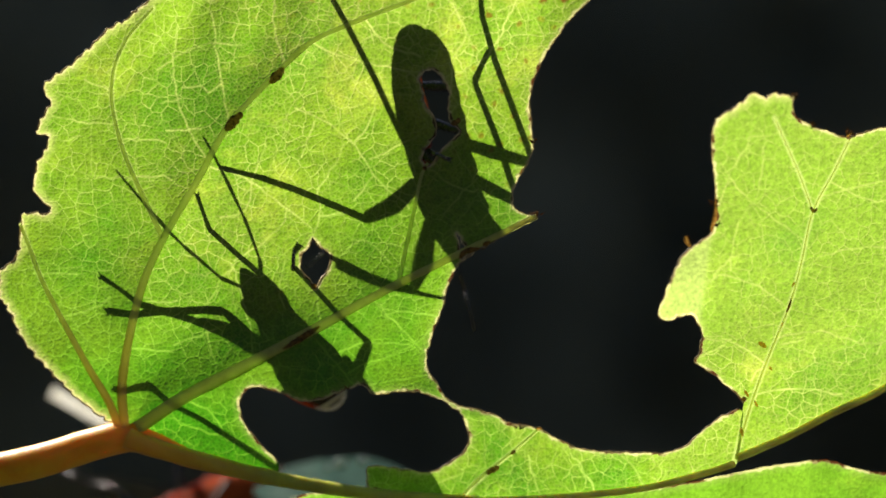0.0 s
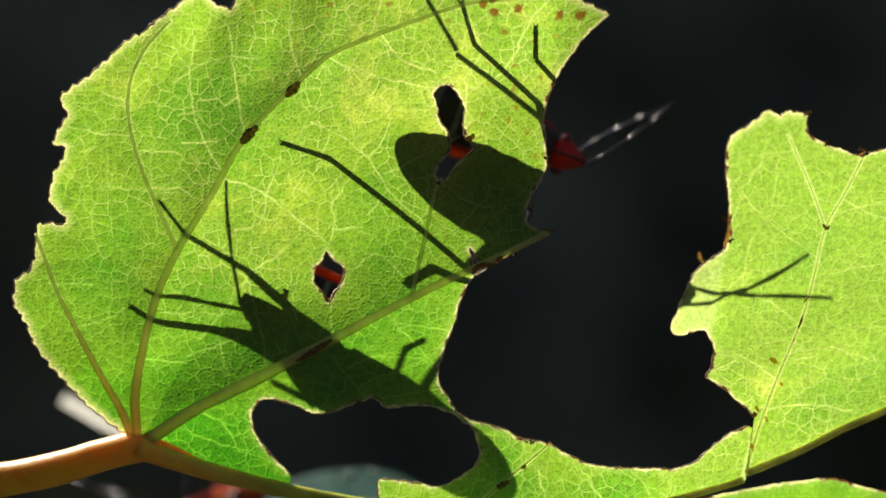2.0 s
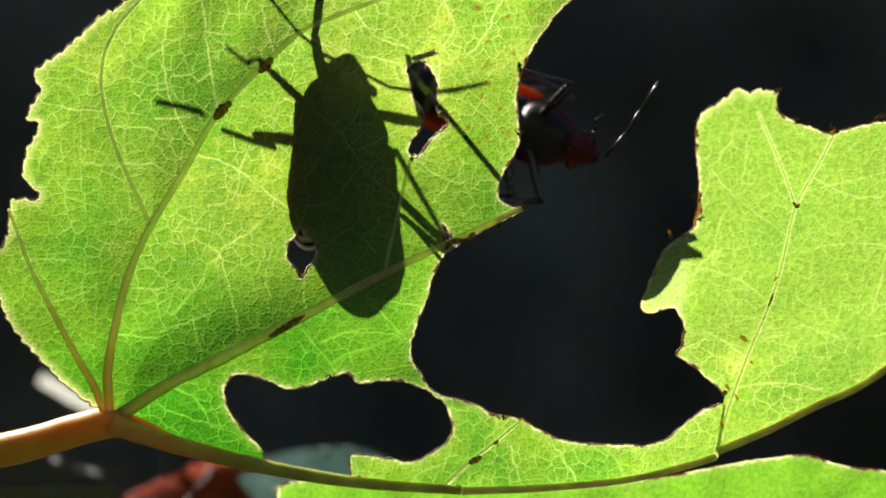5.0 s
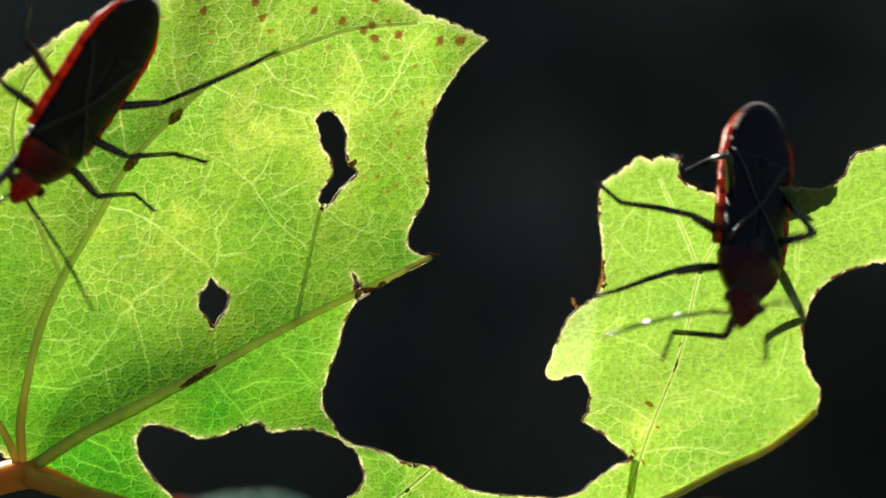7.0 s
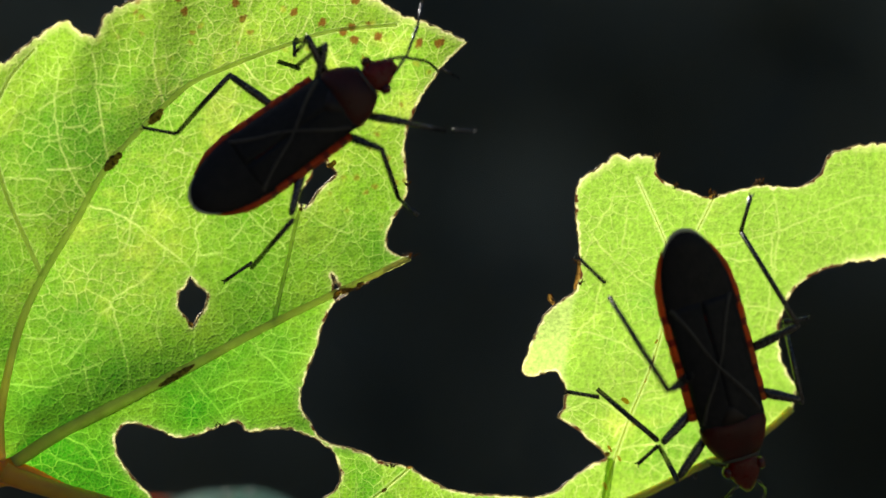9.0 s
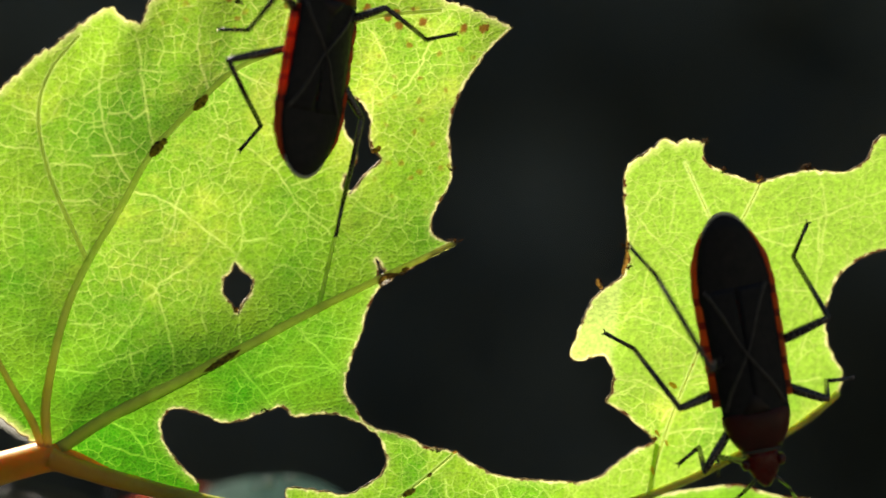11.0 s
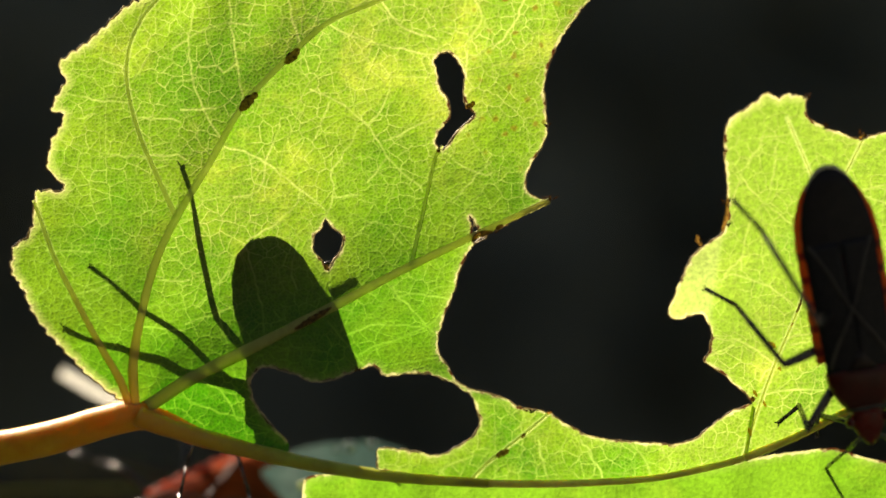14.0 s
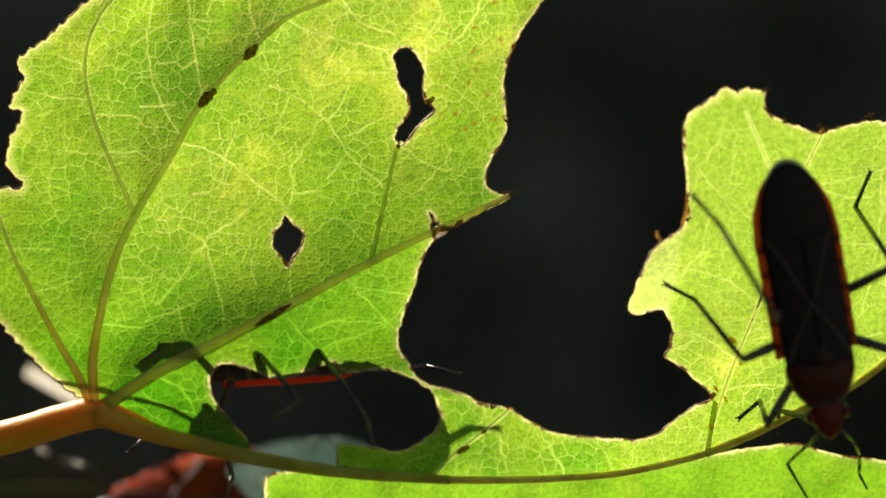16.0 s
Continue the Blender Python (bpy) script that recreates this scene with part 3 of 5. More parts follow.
def make_blade(name, poly, bitten, holes, parent, label="", back=0.0):
    """A fine sheet cut along its outline and holes."""
    step = 2.7
    lo, hi = poly.min(0) - step, poly.max(0) + step
    nu, nv = int((hi[0] - lo[0]) / step) + 2, int((hi[1] - lo[1]) / step) + 2
    U, V = np.meshgrid(lo[0] + step * np.arange(nu), lo[1] + step * np.arange(nv))
    P = np.stack([U.ravel(), V.ravel()], 1)
    F, near = field(P, poly)
    bit = bitten[near]
    for h in holes:
        fh, _ = field(P, h)
        bit = np.where(-fh < F, 1.0, bit)
        F = np.minimum(F, -fh)
    pts, val = list(map(tuple, P)), list(F)
    faces, cut = [], {}
    Fg = F.reshape(nv, nu)

    def crossing(a, b):
        key = (min(a, b), max(a, b))
        if key not in cut:
            s = F[a] / (F[a] - F[b])
            s = min(max(s, 0.02), 0.98)
            cut[key] = len(pts)
            pts.append(tuple(P[a] + s * (P[b] - P[a])))
            val.append(0.0)
        return cut[key]

    inside = Fg > 0
    count = inside[:-1, :-1].astype(int) + inside[:-1, 1:] + inside[1:, :-1] + inside[1:, 1:]
    for j, i in zip(*np.nonzero(count)):
        ids = [j * nu + i, (j + 1) * nu + i, (j + 1) * nu + i + 1, j * nu + i + 1]
        if count[j, i] == 4:
            faces.append(tuple(ids))
            continue
        ring = []
        for a, b in zip(ids, ids[1:] + ids[:1]):
            if F[a] > 0:
                ring.append(a)
            if (F[a] > 0) != (F[b] > 0):
                ring.append(crossing(a, b))
        if len(ring) >= 3:
            faces.append(tuple(ring))
    used = sorted({i for f in faces for i in f})
    renum = {o: k for k, o in enumerate(used)}
    Q = np.array([pts[i] for i in used])
    y = relief(Q) + back
    verts = [spot(q[0], q[1], yy) for q, yy in zip(Q, y)]
    ob = link_mesh(name, verts, [tuple(renum[i] for i in f) for f in faces], BLADE, parent, label)
    margin = np.array([max(val[i], 0.0) for i in used])
    bits = np.array([bit[i] if i < len(bit) else -1.0 for i in used])
    if (bits < 0).any():
        nn = field(Q[bits < 0], poly)
        b2 = bitten[nn[1]]
        b2 = np.where(np.abs(nn[0]) > 6.0, 1.0, b2)
        bits[bits < 0] = b2
    # no worn edge where the blade runs on into a vein or the next piece
    margin = np.where((bits > 0.4) & (bits < 0.6), 120.0, margin)
    rusty = np.clip((10 - Q[:, 1]) / 110.0, 0, 1) * np.clip((Q[:, 0] - 250) / 250.0, 0, 1) + 0.55 * np.clip((Q[:, 0] - 700) / 120.0, 0, 1) * np.clip((320 - Q[:, 1]) / 80.0, 0, 1) * (Q[:, 0] < 1100)
    # the blade is deepest green towards its base, palest at the tips
    # lighting put into tone: far lobe, flap and middle-vein patch brighter, upper left darker
    tone = np.clip(0.70 - (Q[:, 1] - 120.0) / 700.0, 0.0, 0.74) + 0.40 * np.exp(-((Q[:, 0] - 340) ** 2 + (Q[:, 1] - 400) ** 2) / 150.0 ** 2)
    tone = np.where(Q[:, 0] > 1100, np.maximum(tone, 0.95 - 0.2 * np.clip((Q[:, 1] - 600) / 80.0, 0, 1)), tone)
    tone = np.maximum(tone, 0.48 * np.clip((Q[:, 0] - 560) / 60.0, 0, 1) * np.clip((Q[:, 1] - 690) / 20.0, 0, 1))
    tone += 0.36 / (1 + np.exp((Q[:, 0] - 1207 + 0.14 * (Q[:, 1] - 405)) / 2.5)) * (Q[:, 1] < 566) * (Q[:, 1] > 398) * (Q[:, 0] > 1050)
    tone -= 0.16 * np.clip((260.0 - Q[:, 1]) / 200.0, 0, 1) * np.clip((480.0 - Q[:, 0]) / 150.0, 0, 1)
    near_lines = [s for s in SIDE_LINES if (s.min(0) < hi + 20).all() and (s.max(0) > lo - 20).all()]
    for key, data in (("margin", margin), ("bitten", bits), ("rusty", np.clip(rusty, 0, 1)), ("tone", tone), ("side_vein", np.minimum(line_distance(Q, near_lines), 60.0)),
                      ("main_vein", np.minimum(line_distance(Q, MAIN_LINES), 60.0))):
        at = ob.data.attributes.new(key, "FLOAT", "POINT")
        at.data.foreach_set("value", np.asarray(data, np.float32))
    return ob


def make_vein(points, r0, r1, parent, material=VEIN, label="", rise=0.1, name="vein", whole=False):
    line = smooth_line(points, 9.0)
    y = relief(line)
    n = len(line)
    radii = [UNIT * (r0 + (r1 - r0) * (i / (n - 1)) ** 0.8) * (1 + 0.10 * wobble(p[0], p[1], 25, 9.0)) for i, p in enumerate(line)]
    path = [spot(p[0], p[1], yy - rise * r) for p, yy, r in zip(line, y, radii)]
    v, f = tube(path, radii, 12) if whole else ridge(path, radii)
    return link_mesh(name, v, f, material, parent, label)


leaf = tagged(new("leaf"), "backlit green lobed leaf eaten full of holes", "leaf")
left_poly, left_bit = outline((LEFT_MARGIN, "tooth"), (TOP_MARGIN, "tooth"), (TIP_EDGE, "bite"), (THORN_EDGE, "bite"), (STRIP_START, "bite"),
                              ([(905, 722), (856, 764), (820, 792), (788, 820), (760, 846)], "straight"), ([(760, 846), (700, 844), (655, 839)], "straight"),
                              (HOLE_RIGHT, "bite"), (HOLE_TOP, "bite"), (RIM_LEFT, "straight"))
hole_lines = [edge_line(h + h[:1], "bite", 3.0 + i)[:-1] for i, h in enumerate((DIAMOND_HOLE, SLOT_HOLE, SLIT))]
make_blade("lobe", left_poly, left_bit, hole_lines, leaf, "broad lobe with a diamond hole and gnawed edges")
strip_poly, strip_bit = outline((STRIP_TOP, "bite"), ([(1263, 706), (1269, 710), (1261, 760), (1254, 803), (1247, 806)], "straight"), (STRIP_BOTTOM, "straight"),
                                ([(795, 850), (760, 848)], "straight"), ([(760, 848), (788, 820), (820, 792), (856, 764), (905, 722)], "straight"))
strip = make_blade("leaf_strip", strip_poly, strip_bit, [], leaf, "narrow strip of blade left along the rim", back=0.00008)
lobe_poly, lobe_bit = outline((LOBE_LEFT, "bite"), (LOBE_TOP, "tooth"), (LOBE_BITE, "bite"), (LOBE_ARM, "tooth"), (LOBE_RIGHT, "bite"), ([(1247, 806), (1254, 760), (1263, 704)], "straight"))
far_lobe = make_blade("lobe", lobe_poly, lobe_bit, [], leaf, "ragged pale lobe bitten on all sides")


def gnawed_rim(line, bitten, parent, seed, closed=True, back=0.0):
    """The thickened dry lip along a gnawed edge: thin beads that catch the sun, one mesh for an edge."""
    n = len(line)
    y = relief(line) + back
    chunks, run = [], []
    order = list(range(n)) + ([0] if closed else [])
    for i in order + [None]:
        if i is not None and abs(bitten[i] - 0.5) > 0.4:
            run.append(i)
            continue
        if len(run) > 3:
            path = [spot(line[k][0], line[k][1], y[k]) for k in run]
            radii = [UNIT * max(0.5, 1.25 + 0.9 * wobble(line[k][0], line[k][1], 16, seed) + 0.5 * wobble(line[k][0], line[k][1], 6, seed + 3)) for k in run]
            chunks.append(tube(path, radii, 5))
        run = []
    v, f, _ = joined(*chunks)
    link_mesh("gnawed_rim", v, f, LIP, parent, "thin pale dry lip with brown specks")


gnawed_rim(left_poly, left_bit, leaf, 1.0)
for i, h in enumerate(hole_lines):
    gnawed_rim(h, np.ones(len(h)), leaf, 2.0 + i)
gnawed_rim(strip_poly, strip_bit, strip, 6.0, back=0.00008)
gnawed_rim(lobe_poly, lobe_bit, far_lobe, 7.0)

make_vein(VEIN_OUTER, 8, 3, leaf, VEIN)
make_vein(VEIN_MIDDLE, 9, 3, leaf, VEIN)
make_vein(VEIN_FORK, 5, 2, leaf, VEIN)
make_vein(VEIN_INNER, 13, 5, leaf, VEIN_BROWN, "thick brownish main vein")
make_vein(VEIN_STRIP, 3.2, 2.4, leaf, VEIN)
make_vein(RIM, 19, 8, leaf, RIM_BASE, "thick vein along the lower rim", whole=True)
make_vein(RIM_STRIP, 7, 6, strip, RIM_SKIN, whole=True)
make_vein(VEIN_LOBE, 2.4, 1.2, far_lobe, VEIN_PALE)
make_vein(VEIN_LOBE_FORK, 1.3, 0.8, far_lobe, VEIN_PALE)
make_vein(RIM_LOBE, 7.5, 6.5, far_lobe, RIM_SKIN, whole=True)
make_vein(VEIN_SLOT, 3.5, 3, leaf, VEIN)


def scab_patch(points, width, parent=None, seed=0, material=SCAB):
    """A thin ragged crust of dead tissue along a few guide points."""
    line = smooth_line(points, 2.5)
    n, across = len(line), 7
    d = np.gradient(line, axis=0)
    nrm = np.stack([d[:, 1], -d[:, 0]], 1) / (np.linalg.norm(d, axis=1)[:, None] + 1e-9)
    Q, lift = [], []
    for i in range(n):
        s = 2 * i / max(n - 1, 1) - 1
        w = width * math.sqrt(max(0.02, 1 - s * s)) * (1 + 0.5 * wobble(line[i][0], line[i][1], 7, seed))
        for j in range(across):
            q = 2 * j / (across - 1) - 1
            Q.append(line[i] + nrm[i] * (q * w + 1.5 * wobble(line[i][0], line[i][1], 5, seed + 9)))
            lift.append(0.00016 + 0.00006 * (1 - q * q) * (1 - s * s) + 0.00003 * wobble(Q[-1][0], Q[-1][1], 3, seed))
    y = relief(np.array(Q))
    verts = [spot(q[0], q[1], yy - h) for q, yy, h in zip(Q, y, lift)]
    faces = [(i * across + j, i * across + j + 1, (i + 1) * across + j + 1, (i + 1) * across + j) for i in range(n - 1) for j in range(across - 1)]
    return link_mesh("scab", verts, faces, material, parent or leaf)


for i, (line, w) in enumerate((([(352, 190), (367, 172), (383, 158)], 9), ([(431, 106), (445, 92), (457, 78)], 8), ([(450, 578), (480, 560), (516, 538)], 6),
                               ([(808, 802), (832, 790)], 6), ([(852, 768), (862, 762)], 3), ([(896, 724), (908, 722)], 3), ([(764, 420), (776, 408), (800, 402)], 5),
                               ([(806, 398), (820, 390)], 4), ([(752, 182), (766, 176), (764, 170)], 5), ([(702, 256), (708, 262)], 4), ([(504, 462), (510, 472)], 4))):
    scab_patch(line, w, None, i)
for i, (line, w) in enumerate((([(1340, 545), (1346, 530), (1348, 520)], 3), ([(1382, 358), (1390, 366), (1396, 360)], 3), ([(1206, 402), (1214, 370), (1216, 340)], 4),
                               ([(1160, 408), (1164, 420), (1170, 428)], 4), ([(1260, 700), (1268, 696)], 4), ([(1448, 234), (1458, 228)], 3))):
    scab_patch(line, w, far_lobe, 20 + i)
for i, (line, w) in enumerate((([(1290, 596), (1297, 602), (1304, 606)], 4), ([(1309, 640), (1313, 648)], 2.5), ([(1282, 700), (1287, 712)], 3), ([(1264, 682), (1272, 694)], 3.5), ([(1256, 748), (1262, 764)], 3),
                               ([(1350, 500), (1354, 490)], 2), ([(1330, 570), (1334, 562)], 2))):
    scab_patch(line, w, far_lobe, 40 + i, RUST)


def petiole():
    line = smooth_line([(-420, 880), (-200, 815), (0, 776), (110, 744), (175, 730), (220, 742), (275, 765), (330, 783)], 12.0)
    n = len(line)
    path, radii = [], []
    for i, p in enumerate(line):
        s = i / (n - 1)
        path.append(spot(p[0], p[1], 0.0002 + 0.0035 * max(0.0, (150 - p[0]) / 400.0)))
        radii.append(UNIT * (36 - 9 * s if s < 0.80 else 28.8 - 70 * (s - 0.80)) * (1 + 0.03 * wobble(p[0], p[1], 40, 2.0)))
    v, f = tube(path, radii, 20)
    link_mesh("petiole", v, f, STALK, leaf, "stout yellow-green leaf stalk lit from above")


petiole()


def leaf_joint():
    """The swollen knot where the veins leave the stalk."""
    verts, faces = [], []
    n, rows = 20, 11
    c = spot(176, 722, 0.0002)
    for j in range(rows):
        a = math.pi * j / (rows - 1) - math.pi / 2
        for k in range(n):
            q = 2 * math.pi * k / n
            r = 1 + 0.10 * wobble(10 * math.cos(q), 10 * math.sin(q) + 8 * j, 9, 5.0)
            verts.append(c + UNIT * r * Vector((34 * math.cos(a) * math.cos(q), 18 * math.sin(a), 25 * math.cos(a) * math.sin(q))))
    for j in range(rows - 1):
        for k in range(n):
            k2 = (k + 1) % n
            faces.append((j * n + k, j * n + k2, (j + 1) * n + k2, (j + 1) * n + k))
    link_mesh("leaf_joint", verts, faces, JOINT, leaf, "orange-brown knot where the veins meet")


leaf_joint()


def tuft(u, v, parent, seed):
    """A few dry hairs that stand on the gnawed edge."""
    rnd = random.Random(seed)
    chunks = []
    for _ in range(7):
        a = spot(u + rnd.uniform(-7, 7), v + rnd.uniform(-3, 3), float(relief([(u, v)])[0]))
        w = Vector((rnd.uniform(-0.9, 0.9), rnd.uniform(-0.6, 0.4), rnd.uniform(0.3, 1.0))).normalized()
        ln = UNIT * rnd.uniform(5, 13)
        chunks.append(tube([a, a + w * ln * 0.5, a + w * ln + Vector((0.3 * ln * rnd.uniform(-1, 1), 0, 0))], [UNIT * 1.3, UNIT * 1.0, UNIT * 0.5], 5))
    v3, f3, _ = joined(*chunks)
    link_mesh("hair_tuft", v3, f3, SCAB, parent)


for i, (u, v) in enumerate(((1354, 164), (1392, 216), (1456, 230), (1534, 212), (1545, 212), (1212, 352), (1214, 390), (1166, 416))):
    tuft(u, v, far_lobe, i)
for i, (u, v) in enumerate(((898, 214), (905, 347), (868, 722), (800, 404), (560, 650))):
    tuft(u, v, leaf, 40 + i)


# ---- neighbours of the leaf ----
def loose_leaf(name, label, guide, y, material, bulge, tilt, step=9.0, vein=None, rim=3.0):
    """Another leaf: outline, bulge and slope of its own, with a thickened edge and midrib."""
    thing = tagged(new(name), label, "leaf")
    poly = edge_line(guide + guide[:1], "bite", y * 1000)[:-1]
    lo, hi = poly.min(0) - step, poly.max(0) + step
    mid = (lo + hi) / 2
    nu, nv = int((hi[0] - lo[0]) / step) + 2, int((hi[1] - lo[1]) / step) + 2
    U, V = np.meshgrid(lo[0] + step * np.arange(nu), lo[1] + step * np.arange(nv))
    P = np.stack([U.ravel(), V.ravel()], 1)
    F, _ = field(P, poly)

    def depth(q):
        r = (np.asarray(q) - mid) / (hi - lo)
        return y + bulge * (r[0] ** 2 + r[1] ** 2) + tilt * r[1] + 0.0003 * wobble(q[0], q[1], 70, 4.0)

    verts, faces, val = [spot(p[0], p[1], depth(p)) for p in P], [], list(np.maximum(F, 0))
    cut = {}

    def crossing(a, b):
        key = (min(a, b), max(a, b))
        if key not in cut:
            s = min(max(F[a] / (F[a] - F[b]), 0.02), 0.98)
            q = P[a] + s * (P[b] - P[a])
            cut[key] = len(verts)
            verts.append(spot(q[0], q[1], depth(q)))
            val.append(0.0)
        return cut[key]

    for j in range(nv - 1):
        for i in range(nu - 1):
            ids = [j * nu + i, (j + 1) * nu + i, (j + 1) * nu + i + 1, j * nu + i + 1]
            ring = []
            for a, b in zip(ids, ids[1:] + ids[:1]):
                if F[a] > 0:
                    ring.append(a)
                if (F[a] > 0) != (F[b] > 0):
                    ring.append(crossing(a, b))
            if len(ring) >= 3:
                faces.append(tuple(ring))
    used = sorted({i for f in faces for i in f})
    renum = {o: k for k, o in enumerate(used)}
    blade = link_mesh("blade", [verts[i] for i in used], [tuple(renum[i] for i in f) for f in faces], material, thing)
    for key, data in (("margin", [val[i] for i in used]), ("bitten", [1.0] * len(used)), ("rusty", [0.0] * len(used)), ("side_vein", [60.0] * len(used)), ("main_vein", [60.0] * len(used)), ("tone", [0.4] * len(used))):
        at = blade.data.attributes.new(key, "FLOAT", "POINT")
        at.data.foreach_set("value", np.array(data, np.float32))
    if vein:
        line = smooth_line(vein, 14.0)
        n = len(line)
        path = [spot(p[0], p[1], depth(p) - 0.0001) for p in line]
        v, f = tube(path, [UNIT * (7 - 4 * i / n) for i in range(n)], 8)
        link_mesh("vein", v, f, VEIN, thing)
    return thing


STEM = [Vector((-0.052, 0.030, -0.02)), Vector((-0.050, 0.027, 0.20)), Vector((-0.046, 0.020, 0.42)), Vector((-0.0405, 0.009, 0.560)), Vector((-0.0380, 0.0060, 0.5865))]


def plant_stem():
    """The upright stem that bears the leaves."""
    path = smooth_line([tuple(p) for p in STEM], 0.002)
    n = len(path)
    v, f = tube([Vector(p) for p in path], [0.0034 - 0.0020 * i / (n - 1) for i in range(n)], 14)
    tagged(link_mesh("plant_stem", v, f, STALK), "slender yellow-green stem that bears the leaves", "stem")


def leaf_stalk(thing, start, height, material):
    """The stalk between a neighbouring leaf and the stem."""
    foot = next(a.lerp(b, (height - a.z) / (b.z - a.z)) for a, b in zip(STEM, STEM[1:]) if a.z <= height <= b.z)
    mid = start.lerp(foot, 0.5) - Vector((0, 0, 0.006))
    path = smooth_line([tuple(start), tuple(mid), tuple(foot)], 0.002)
    n = len(path)
    v, f = tube([Vector(p) for p in path], [0.0005 + 0.0005 * i / (n - 1) for i in range(n)], 10)
    link_mesh("leaf_stalk", v, f, material, thing)


plant_stem()
lower = loose_leaf("lower_leaf", "green sunlit leaf with a dry edge under the eaten leaf",
           [(470, 838), (560, 826), (700, 834), (900, 842), (1120, 828), (1270, 801), (1330, 791), (1400, 783), (1430, 786), (1480, 802), (1560, 812), (1650, 830),
            (1760, 880), (1820, 960), (1700, 1100), (1400, 1200), (1000, 1220), (700, 1150), (480, 1000)], 0.0042, BLADE_LOW, 0.002, 0.0035,
           vein=[(520, 930), (800, 950), (1150, 940), (1500, 900), (1700, 890)])
dark = loose_leaf("dark_leaf", "dark wet bluish green leaf behind the eaten leaf",
           [(400, 826), (470, 784), (540, 772), (600, 770), (650, 782), (700, 810), (740, 860), (720, 920), (600, 960), (500, 930), (430, 860)], 0.0125, DARK_LEAF, 0.003, -0.010, vein=[(470, 850), (580, 830), (700, 850)])
shaded = loose_leaf("shaded_leaf", "dim grey-green leaf with shade put into its skin colour",
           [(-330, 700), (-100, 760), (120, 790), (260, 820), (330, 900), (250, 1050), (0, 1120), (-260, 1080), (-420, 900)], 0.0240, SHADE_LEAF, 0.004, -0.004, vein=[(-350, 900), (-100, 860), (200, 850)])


leaf_stalk(lower, spot(560, 1080, 0.0062), 0.535, STALK)
leaf_stalk(dark, spot(520, 935, 0.0115), 0.548, VEIN_BROWN)
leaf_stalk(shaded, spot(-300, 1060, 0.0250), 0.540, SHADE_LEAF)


def droplet(u, v, y, r, label):
    verts, faces = [], []
    n, rows = 14, 7
    for j in range(rows):
        a = math.pi / 2 * j / (rows - 1)
        for k in range(n):
            b = 2 * math.pi * k / n
            verts.append(spot(u, v, y) + Vector((r * math.cos(a) * math.cos(b) * 1.2, -0.6 * r * math.sin(a), r * math.cos(a) * math.sin(b))))
    for j in range(rows - 1):
        for k in range(n):
            k2 = (k + 1) % n
            faces.append((j * n + k, j * n + k2, (j + 1) * n + k2, (j + 1) * n + k))
    m = bpy.data.materials.get("dew")
    if not m:
        mm = Mat("dew")
        m = mm.done(mm.n("ShaderNodeBsdfPrincipled", {"Base Color": (0.75, 0.85, 0.85), "Roughness": 0.05, "Transmission Weight": 0.6, "IOR": 1.33}).outputs[0])
    tagged(link_mesh("dew_drop", verts, faces, m), label, "drop")


for du, dv, r in ((560, 780, 0.00035), (600, 776, 0.00028), (536, 786, 0.0002)):
    droplet(du, dv, 0.0135, r, "clear dew drop on the dark leaf")


def stalk(name, label, pts, y, r0, r1, material):
    line = smooth_line(pts, 14.0)
    n = len(line)
    v, f = ridge([spot(p[0], p[1], y) for p in line], [UNIT * (r0 + (r1 - r0) * i / (n - 1)) for i in range(n)], 12)
    tagged(link_mesh(name, v, f, material), label, "stem")


stalk("bud_stalk", "pale sunlit shoot out of focus behind the leaf", [(54, 645), (68, 652), (92, 666), (150, 694), (250, 715), (340, 730)], 0.022, 13, 18, SHOOT)


# ---- the bugs ----
MM = 0.001


def loft(stations, sides=20, close=True):
    """Rings (x, centre z, half width, half height up, half height down) joined along x."""
    verts, faces = [], []
    for x, z, w, hu, hd in stations:
        for k in range(sides):
            a = 2 * math.pi * k / sides
            s = math.sin(a)
            c = math.cos(a)
            verts.append(Vector((x, w * c, z + (hu if s > 0 else hd) * s)) * MM)
    n = len(stations)
    for i in range(n - 1):
        for k in range(sides):
            k2 = (k + 1) % sides
            faces.append((i * sides + k, (i + 1) * sides + k, (i + 1) * sides + k2, i * sides + k2))
    if close:
        faces.append(tuple(range(sides)))
        faces.append(tuple((n - 1) * sides + k for k in range(sides - 1, -1, -1)))
    return verts, faces


def ball(c, rx, ry, rz, n=14, rows=9):
    verts, faces = [], []
    for j in range(rows):
        a = math.pi * (j / (rows - 1)) - math.pi / 2
        for k in range(n):
            b = 2 * math.pi * k / n
            verts.append(Vector((c[0] + rx * math.cos(a) * math.cos(b), c[1] + ry * math.cos(a) * math.sin(b), c[2] + rz * math.sin(a))) * MM)
    for j in range(rows - 1):
        for k in range(n):
            k2 = (k + 1) % n
            faces.append((j * n + k, j * n + k2, (j + 1) * n + k2, (j + 1) * n + k))
    return verts, faces


def half_width(x):
    """Half the body's width at x mm from its middle; the head looks along +x."""
    s = (x + 7.3) / 10.6
    if s <= 0:
        return 0.0
    tail = math.sqrt(max(0.0, 1 - (1 - s / 0.42) ** 2)) if s < 0.42 else 1.0
    return 2.10 * tail * (1 - 0.07 * max(0, s - 0.34))


def bar(points, radii, sides=8):
    return tube([Vector(p) * MM for p in points], [r * MM for r in radii], sides, up=Vector((0.13, 0.21, 1)))


